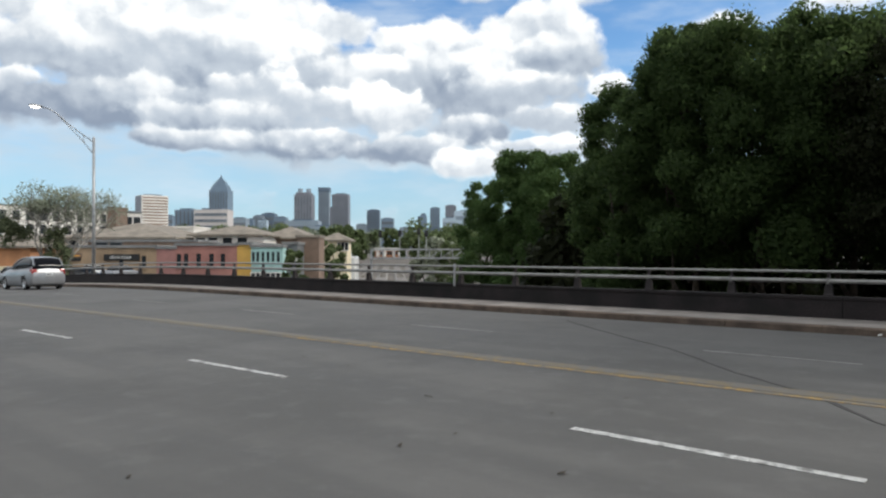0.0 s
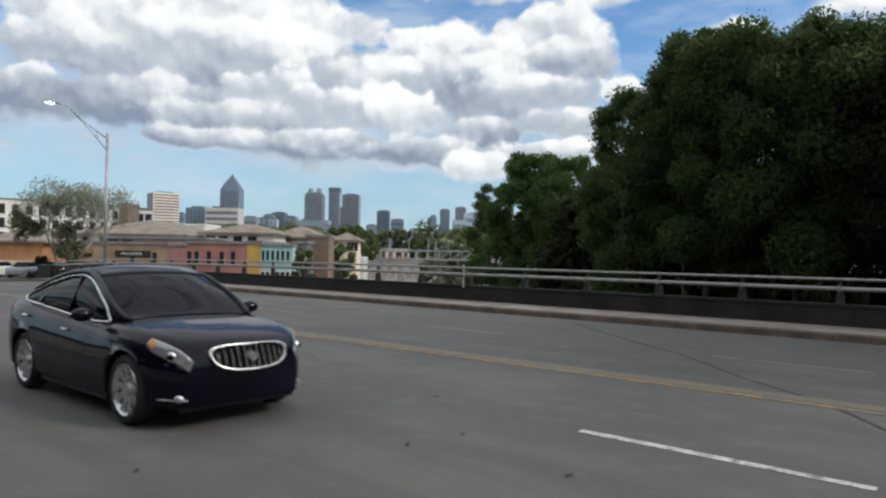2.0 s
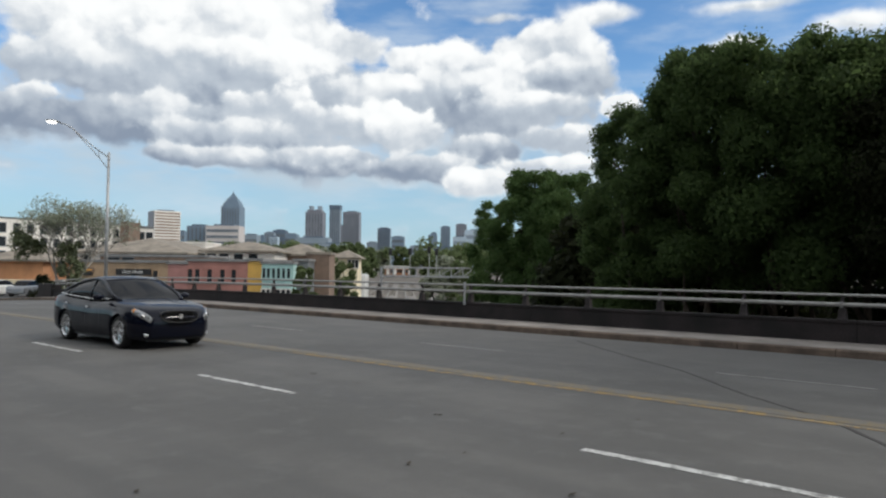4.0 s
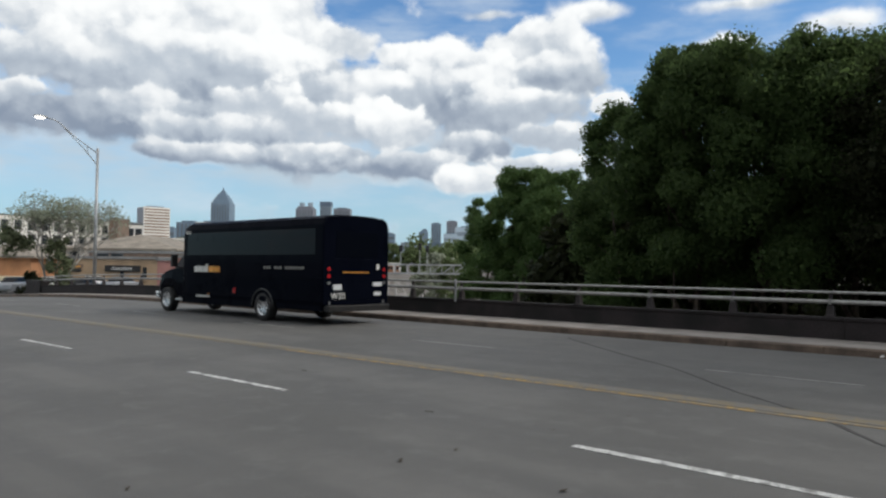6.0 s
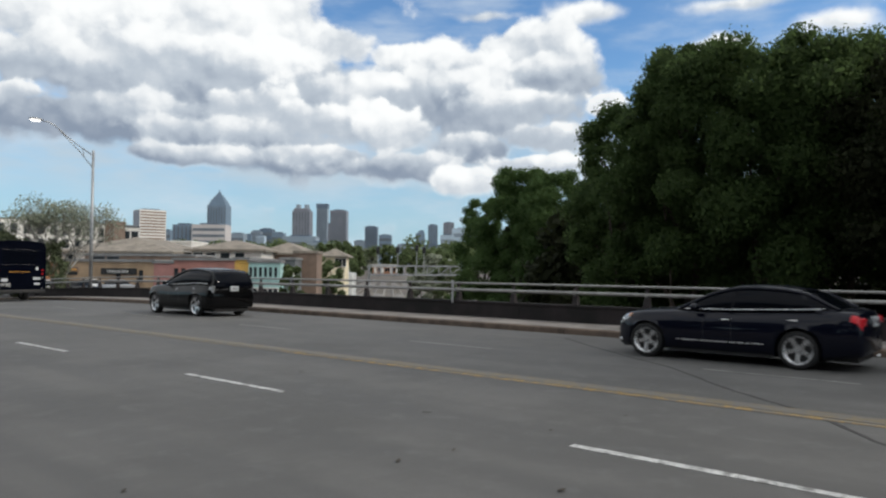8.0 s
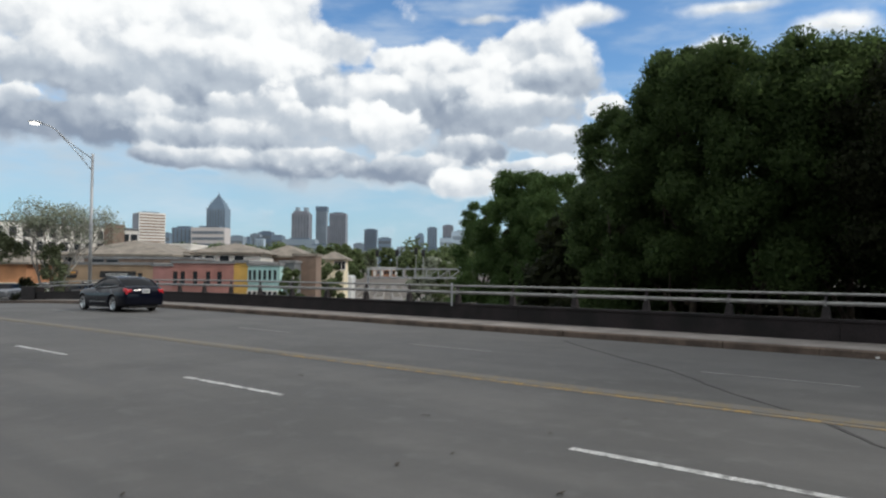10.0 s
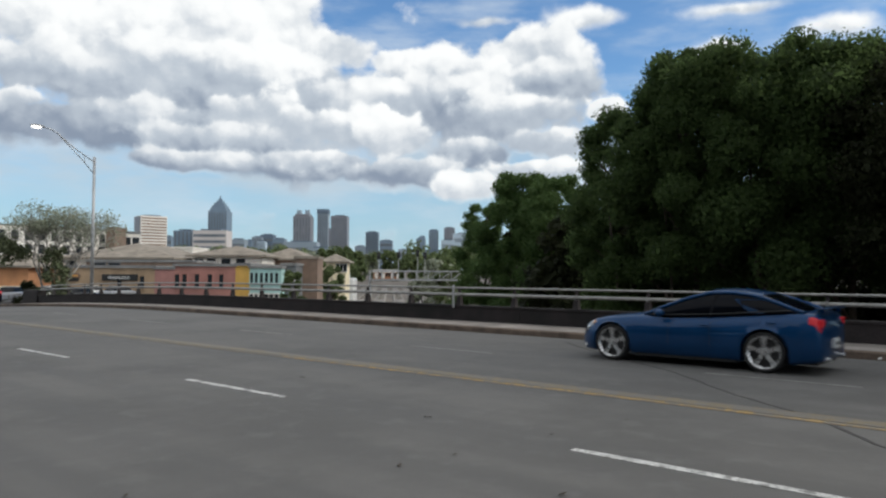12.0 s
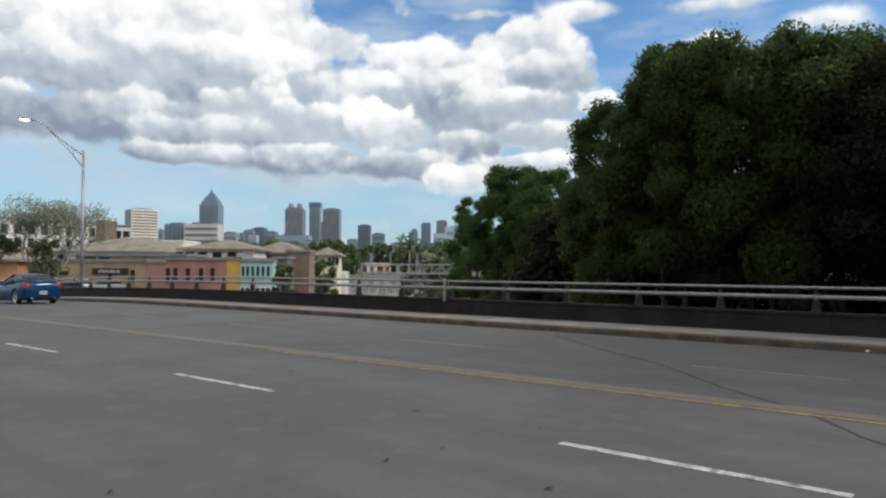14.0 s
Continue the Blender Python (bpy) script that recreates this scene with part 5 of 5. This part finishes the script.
def track(offset):
    t = thing("railway_track", town(offset - 1.0, 20, LAND + .05, 4.2), "railway track on pale ballast running towards downtown", "track", "railway tracks")
    bm = bmesh.new()
    loft(bm, [[(-2.3, y, -.5), (-1.7, y, .32), (1.7, y, .32), (2.3, y, -.5)] for y in (0, 60, 140, 300, 600, 900)])
    part("ballast_bed", bm, BALLAST, t)
    for x in (-.75, .75):
        part("rail", boxes((x - .04, x + .04, 0, 900, .42, .58)), RAIL_STEEL, t)
    me = bpy.data.meshes.new("sleeper")
    bm = boxes((-1.25, 1.25, -.12, .12, .30, .44))
    bm.to_mesh(me)
    bm.free()
    for k in range(40):
        s = piece("sleeper", me, SLEEPER, t)
        s.location.y = 230 + 2.4 * k
    return t


for offset in (-17, -10.5, -4, 2.5, 9):
    track(offset)

# signal gantry across the tracks
GD = 92.0
gx0, gx1, gz = -9.429, 2.429, 2.168
gantry = thing("signal_gantry", town((gx0 + gx1) / 2, GD, LAND), "grey steel railway signal gantry over the tracks", "signal gantry")
gw, gh = (gx1 - gx0) / 2, gz - LAND
for y in (0, 1.1):
    part("top_chord", boxes((-gw, gw, y - .07, y + .07, gh - .09, gh + .09)), STEEL, gantry)
    part("bottom_chord", boxes((-gw, gw, y - .06, y + .06, gh - 1.22, gh - 1.08)), STEEL, gantry)
    for k in range(9):
        x = -gw + 2 * gw * k / 8
        part("upright", boxes((x - .05, x + .05, y - .05, y + .05, gh - 1.1, gh)), STEEL, gantry)
        if k < 8 and k >= 5:
            part("diagonal", rod(bmesh.new(), (x, y, gh - 1.1), (x + gw / 4, y, gh), .045, .045, 6), STEEL, gantry)
for s in (-1, 1):
    part("leg", boxes((s * gw - .12, s * gw + .12, .3, .8, 0, gh)), STEEL, gantry)
part("walkway", boxes((-gw, gw, .1, 1.0, gh - 1.06, gh - 1.0)), STEEL, gantry)
for x, tall in ((-5.786, 4.648), (-3.357, 4.884), (-2.429, 4.606), (-8.286, 4.554)):
    x -= (gx0 + gx1) / 2
    top = tall - LAND
    part("signal_mast", rod(bmesh.new(), (x, .5, gh - 1), (x, .5, top), .05, .05, 8), STEEL, gantry)
    h = part("signal_head", boxes((x - .22, x + .22, .3, .5, top - .85, top), bevel=.08), BLACK_TRIM, gantry, "black signal head")
    part("lens", rod(bmesh.new(), (x, .27, top - .3), (x, .31, top - .3), .09, .09, 10), DULL_WINDOW, h)

# train and trailers in the yard
ORANGE = mat("orange_train_paint", (0.42, 0.19, 0.10), 0.6, vary=0.2, scale=0.6)
train = thing("train_car", town(-54.89, 700, LAND + 2.5), "orange and white train car in the yard", "train")
tz = [z - LAND - 2.5 for z in (-2.363, 4.159, 6.877)]
part("body", boxes((-13, 13, 0, 6, tz[0], tz[1]), bevel=.2), ORANGE, train)
part("roof", boxes((-14, 14, -.5, 6.5, tz[1] + .01, tz[2]), bevel=.2), WHITE_WALL, train)
part("underframe", boxes((-12.5, 12.5, .6, 5.4, .6, tz[0])), GREY_WALL, train)
for x in (-11.5, -4.5, 4.0, 9.5):
    part("white_panel", boxes((x, x + 2.6, -.2, .05, tz[0] + .8, tz[1] - .6)), WHITE_WALL, train)
for x in (-8, -1, 1.6, 7.2):
    part("window", boxes((x, x + 2.0, -.2, .05, tz[0] + 2.6, tz[1] - .8)), WINDOW, train)
for x in (-9, -6, 6, 9):
    part("wheel", rod(bmesh.new(), (x, .3, .6), (x, 5.6, .6), .6, .6, 12), BLACK_TRIM, train)
for px_x, top_z, wid in ((-23.23, 1.765, 2.2), (-22.83, 1.051, 1.8), (-21.12, 1.012, 1.6)):
    tr = thing("white_trailer", town(px_x, 158, LAND), "white rounded freight trailer parked in the yard", "trailer", "yard trailers")
    h = top_z - LAND
    part("box", boxes((-wid, wid, 0, 6, 1.1, h), bevel=.35), WHITE_CAR, tr)
    part("underframe", boxes((-wid + .2, wid - .2, .3, 5.8, .5, 1.1)), BLACK_TRIM, tr)
    for s in (-1, 1):
        part("wheel", rod(bmesh.new(), (s * wid * .6 - .15, 1, .5), (s * wid * .6 + .15, 1, .5), .5, .5, 12), RUBBER, tr)

# ---- car park beyond the end of the wall ----
lot = tagged(part("car_park", boxes((-30, 16, -16, 14, -.6, 0)), ASPHALT), "grey asphalt car park", "car park", kind="structure")
lot.matrix_world = town(-45, 72, -1.0)
LOT_TONES = (WHITE_CAR, WHITE_CAR, SILVER_PAINT, WHITE_CAR, BLACK_PAINT, WHITE_CAR, SILVER_PAINT)


def parked(x, d, paint, turn):
    c = thing("parked_car", town(x, d, -1.0, turn), "pale parked car in the car park" if paint is not BLACK_PAINT else "black parked car in the car park", "car", "parked cars")
    rows = []
    for s, w, z0, z1 in ((-2.2, .75, .4, .75), (-2.1, .85, .25, .95), (-.9, .88, .22, 1.0), (.9, .88, .22, .98), (2.0, .84, .25, .80), (2.2, .72, .4, .6)):
        rows.append([(s, -w, z0), (s, -w, z1 - .12), (s, -w * .85, z1), (s, w * .85, z1), (s, w, z1 - .12), (s, w, z0)])
    part("body", loft(bmesh.new(), rows), paint, c)
    rows = [[(s, -w, .93), (s, -w * .82, z), (s, w * .82, z), (s, w, .93)] for s, w, z in ((-1.5, .72, .98), (-.9, .76, 1.38), (.2, .76, 1.42), (.6, .74, 1.34), (1.2, .7, .98))]
    part("glasshouse", loft(bmesh.new(), rows), DARK_GLASS, c)
    part("roof", boxes((-.8, .3, -.6, .6, 1.40, 1.46), bevel=.02), paint, c)
    for sx in (-1.35, 1.35):
        for sy in (-.8, .8):
            part("wheel", rod(bmesh.new(), (sx, sy - .1, .32), (sx, sy + .1, .32), .32, .32, 14), RUBBER, c)
    return c


for i, tone in enumerate(LOT_TONES):
    parked(-45 + 3.0 * i - (6 if i > 4 else 0), 66 + (8 if i > 4 else 0) + .4 * (i % 2), tone, 75 + 8 * (i % 3))

# ---- bare tree, bushes and green clumps of the town ----
def bare_tree(m, tall, spread, seed):
    rng = random.Random(seed)
    t = thing("budding_tree", m, "wide grey tree with thin branches and sparse early leaves", "tree")
    bm, tips = bmesh.new(), []

    def grow(a, way, length, r, depth):
        b = a + way * length
        rod(bm, a, b, r, r * .68, 5 if depth > 1 else 7, False)
        if depth >= 5:
            tips.append(b)
            return
        for k in range(3 if depth < 4 else 2):
            turn = Vector((rng.uniform(-1, 1), rng.uniform(-1, 1), rng.uniform(-.2, 1.0)))
            grow(b, (way * .70 + turn * .85).normalized(), length * rng.uniform(.66, .84), r * .62, depth + 1)

    for k in range(3):
        grow(Vector((k * .4 - .4, 0, 0)), Vector(((k - 1) * .28, rng.uniform(-.2, .2), 1)).normalized(), tall * .30, .13, 0)
    part("branch_work", bm, mat("grey_bark", (0.30, 0.285, 0.26), .95, vary=.2, scale=3), t, "grey branching limbs")
    lobes = [(p.x, p.y, p.z, .55 * spread / 5) for p in rng.sample(tips, min(len(tips), 220))]
    piece("crown", leaves_mesh("crown", lobes, 9500, .08, seed, 0.0), LEAF_GREY, t)
    ivy = [(rng.uniform(-1.3, 1.1), rng.uniform(-.6, .6), rng.uniform(.6, tall * .62), rng.uniform(.4, .8)) for k in range(26)]
    ivy += [(rng.uniform(-4.6, -2.0), rng.uniform(-.8, .8), rng.uniform(tall * .42, tall * .68), rng.uniform(.5, .9)) for k in range(8)]
    piece("ivy", leaves_mesh("ivy", ivy, 5200, .10, seed + 1, .1), LEAF_IVY, t, "green ivy on the trunk")
    return t


bare_tree(town(-32.24, 60, -1.3), 7.779 + 0.5, 6.0, 5)
GREEN = "green trees along the railway"
for x, d, top, spread, seed in ((-15.81, 76, 2.023, 1.5, 61), (-17.0, 98, 3.6, 2.3, 62), (-15.4, 101, 2.9, 2.0, 64), (-41.69, 300, 13.51, 6.0, 74),
                                (-53.29, 440, 15.7, 7.0, 65), (-80.11, 770, 22.79, 12.0, 66), (-56.93, 780, 28.07, 13.0, 67), (-22.14, 460, 14.49, 8.0, 68),
                                (-1.957, 180, 5.35, 4.6, 69), (-5.163, 350, 10.44, 7.0, 70), (1.025, 120, 3.583, 3.2, 71), (-34.1, 180, 7.297, 4.0, 72),
                                (-32.92, 200, 8.606, 3.6, 73), (-3.634, 120, 1.492, 2.6, 75)):
    tree(town(x, d, LAND), top - LAND, spread, (top - LAND) * .25, 7000 if d < 130 else 2600, .17 if d < 130 else .5 if d < 320 else .8 if d < 600 else 1.3, seed, LEAF_FRESH if seed % 3 else LEAF_GREY, "fresh green tree beside the railway", .2, group=GREEN, limbs=3, lobe_count=18)
bush = thing("bush", town(-35.09, 62, -1.6), "dark bush at the end of the bridge wall", "bush")
piece("foliage", leaves_mesh("foliage", [(0, 0, .9, 1.0), (1.0, .4, .8, .8), (-.9, .3, .7, .8), (.3, -.2, 1.6, .7), (-.4, .1, 2.2, .6)], 2200, .12, 8), LEAF, bush)
# wooded rise below downtown
rng = np.random.default_rng(9)
lobes = []
for i in range(150):
    d = rng.uniform(420, 760)
    u = rng.uniform(-.62, .08)
    if -.115 < u < -.045 and d < 740:
        continue
    lobes.append((u * d, d, LAND + 13 + rng.uniform(0, 10) + (d - 420) * .03, rng.uniform(5, 9)))
woods = piece("far_woods", leaves_mesh("far_woods", lobes, 24000, 1.1, 10), LEAF_FRESH)
woods.matrix_world = town(0, 0)
tagged(woods, "green and grey wooded rise below downtown", "woods", kind="stuff")
# tangled undergrowth; its dark colour carries the shade beneath the trees
rng = np.random.default_rng(12)
under = [(float(rng.uniform(6, 44)), float(rng.uniform(24, 46)), LAND + float(rng.uniform(.5, 5.5)), float(rng.uniform(1.2, 2.2))) for i in range(150)]
under = [l for l in under if l[1] > 24.5 - .2 * (l[0] - 20) and l[0] / l[1] > .08]
under = piece("undergrowth", leaves_mesh("undergrowth", under, 26000, .17, 13, .3), STEMS)
under.matrix_world = town(0, 0)
tagged(under, "brown tangled undergrowth with the shade beneath the trees in its colour", "undergrowth", kind="stuff")

# unseen trees added behind the near pavement to block sky and darken reflections
for i, (x, y) in enumerate(((-34, -14), (-25, -13), (-16, -15), (-7, -13), (2, -14), (11, -13), (21, -15), (31, -13))):
    tree(pose(x, y, LAND, 0, 0, 50 * i), 17 + i % 3 + (x > 0) * 6, 5.4, 3.0, 6000, .34, 80 + i, LEAF, "unseen dark tree added behind the near pavement to block sky light", .3, group="trees behind the near pavement", limbs=3)

# ---- litter ----
LITTER = mat("dry_leaf", (0.06, 0.045, 0.03), .9, vary=.3, scale=20)
random.seed(21)
for x, y, s in ((-5.67, 6.25, 1.1), (-4.43, 4.52, 1.2), (-4.32, 5.13, .9), (-2.94, 4.75, 1.2), (-9.29, 7.29, 1.0), (-5.34, 2.56, 1.0), (-8.1, 7.17, .7), (-4.11, 6.44, .8), (-3.88, 7.64, .8)):
    lf = thing("dry_leaf", pose(x, y, .012 + 0.02 * (1 - abs(y - 9.2) / 7.7), 0, 0, random.uniform(0, 180)), "small dark dry leaf lying on the road", "leaf", "litter on the road")
    bm = bmesh.new()
    rows = [[(-.07 + .035 * k, -w, .004 + .006 * (k % 2)), (-.07 + .035 * k, 0, .008), (-.07 + .035 * k, w, .004), (-.07 + .035 * k, 0, 0)] for k, w in enumerate((.004, .016, .020, .014, .004))]
    loft(bm, [[(a * s * .62, b * s * .8, c * s * .7) for a, b, c in row] for row in rows])
    part("blade", bm, LITTER, lf)
cup = thing("paper_cup", pose(-3.0, 16.6, 0.04, 0, 80, 30) @ Matrix.Scale(.6, 4), "crushed white paper cup beside the kerb", "litter")
part("wall", rod(bmesh.new(), (0, 0, 0), (0, 0, .11), .03, .042, 12, False), WHITE_CAR, cup)
part("rim", tube(bmesh.new(), [(.042 * math.cos(a), .042 * math.sin(a), .11) for a in [i * math.pi / 6 for i in range(13)]], .004, 5), WHITE_CAR, cup)


# ---- what moves ----
def on_road(x, y, heading, wb):
    """The pose of a vehicle whose rear axle is at x, y; heading 1 drives to +x, -1 to -x."""
    a, b = Vector((x, y, deck_z(x))), Vector((x + heading * wb, y, deck_z(x + heading * wb)))
    lift = 0.02 * (1 - abs(y - 9.2) / 7.7)
    ahead = (b - a).normalized()
    left = Vector((0, 0, 1)).cross(ahead).normalized()
    m = Matrix((ahead, left, ahead.cross(left))).transposed().to_4x4()
    m.translation = a + Vector((0, 0, lift))
    return m


def drive(car, wheels, way, y, heading, wb, r, spin_from, spin_to):
    """way: (seconds, x of the rear axle). The wheels roll while the vehicle passes."""
    def at(t):
        return float(np.interp(t, [p[0] for p in way], [p[1] for p in way]))

    times = sorted({0.0, 14.0} | {round(.5 * i, 1) for i in range(29)} | {p[0] for p in way})
    walk(car, [(t, on_road(at(t), y, heading, wb)) for t in times])
    n0, n1 = int(spin_from * FPS), int(spin_to * FPS)
    for wheel in wheels:
        place = wheel.location.copy()
        angle, rows = 0.0, []
        for k in range(n0, n1 + 1):
            if k > n0:
                angle += min(1.45, abs(at(k / FPS) - at((k - 1) / FPS)) / r)
            rows.append((k / FPS, Matrix.Translation(place) @ Matrix.Rotation(angle, 4, "Y")))
        if n0 > 0:
            rows.insert(0, (0.0, rows[0][1]))
        if n1 < 14 * FPS:
            rows.append((14.0, rows[-1][1]))
        walk(wheel, rows)


def motions():
    drive(wagon, wagon_wheels, [(0.0, -38.6), (1.0, -52.5), (14.0, -206.0)], 14.1, -1, 2.62, .32, 0.0, 1.0)
    drive(sedan, sedan_wheels, [(0.0, -40.0), (1.5, -17.2), (2.0, -9.43), (2.2, -6.37), (2.4, -3.31), (2.5, -1.82), (14.0, 112.0)], 4.0, 1, 2.61, .335, 0.4, 3.0)
    drive(follower, follower_wheels, [(0.0, -78.0), (3.2, -29.9), (5.0, -2.5), (14.0, 130.0)], 7.6, 1, 2.72, .335, 2.6, 5.6)
    drive(bus, bus_wheels, [(0.0, 72.0), (5.3, -8.34), (5.5, -11.38), (6.0, -18.9), (6.5, -25.95), (7.0, -32.75), (7.5, -39.1), (8.0, -45.0), (14.0, -118.0)], 14.46, -1, 6.25, .44, 4.2, 8.6)
    drive(suv, suv_wheels, [(0.0, 91.0), (6.5, -1.42), (7.0, -8.65), (7.5, -15.74), (8.0, -22.85), (10.3, -55.0), (14.0, -107.0)], 14.25, -1, 2.78, .372, 6.0, 10.2)
    drive(saloon, saloon_wheels, [(0.0, 107.0), (7.7, 0.75), (8.0, -3.6), (10.3, -32.9), (10.5, -34.95), (11.0, -38.9), (11.5, -43.2), (14.0, -66.0)], 14.25, -1, 2.76, .335, 7.4, 11.6)
    drive(coupe, coupe_wheels, [(0.0, 190.0), (11.8, -0.9), (12.0, -4.06), (12.5, -12.0), (13.0, -20.15), (13.5, -28.7), (14.0, -37.3)], 13.9, -1, 2.87, .355, 11.4, 14.0)


motions()
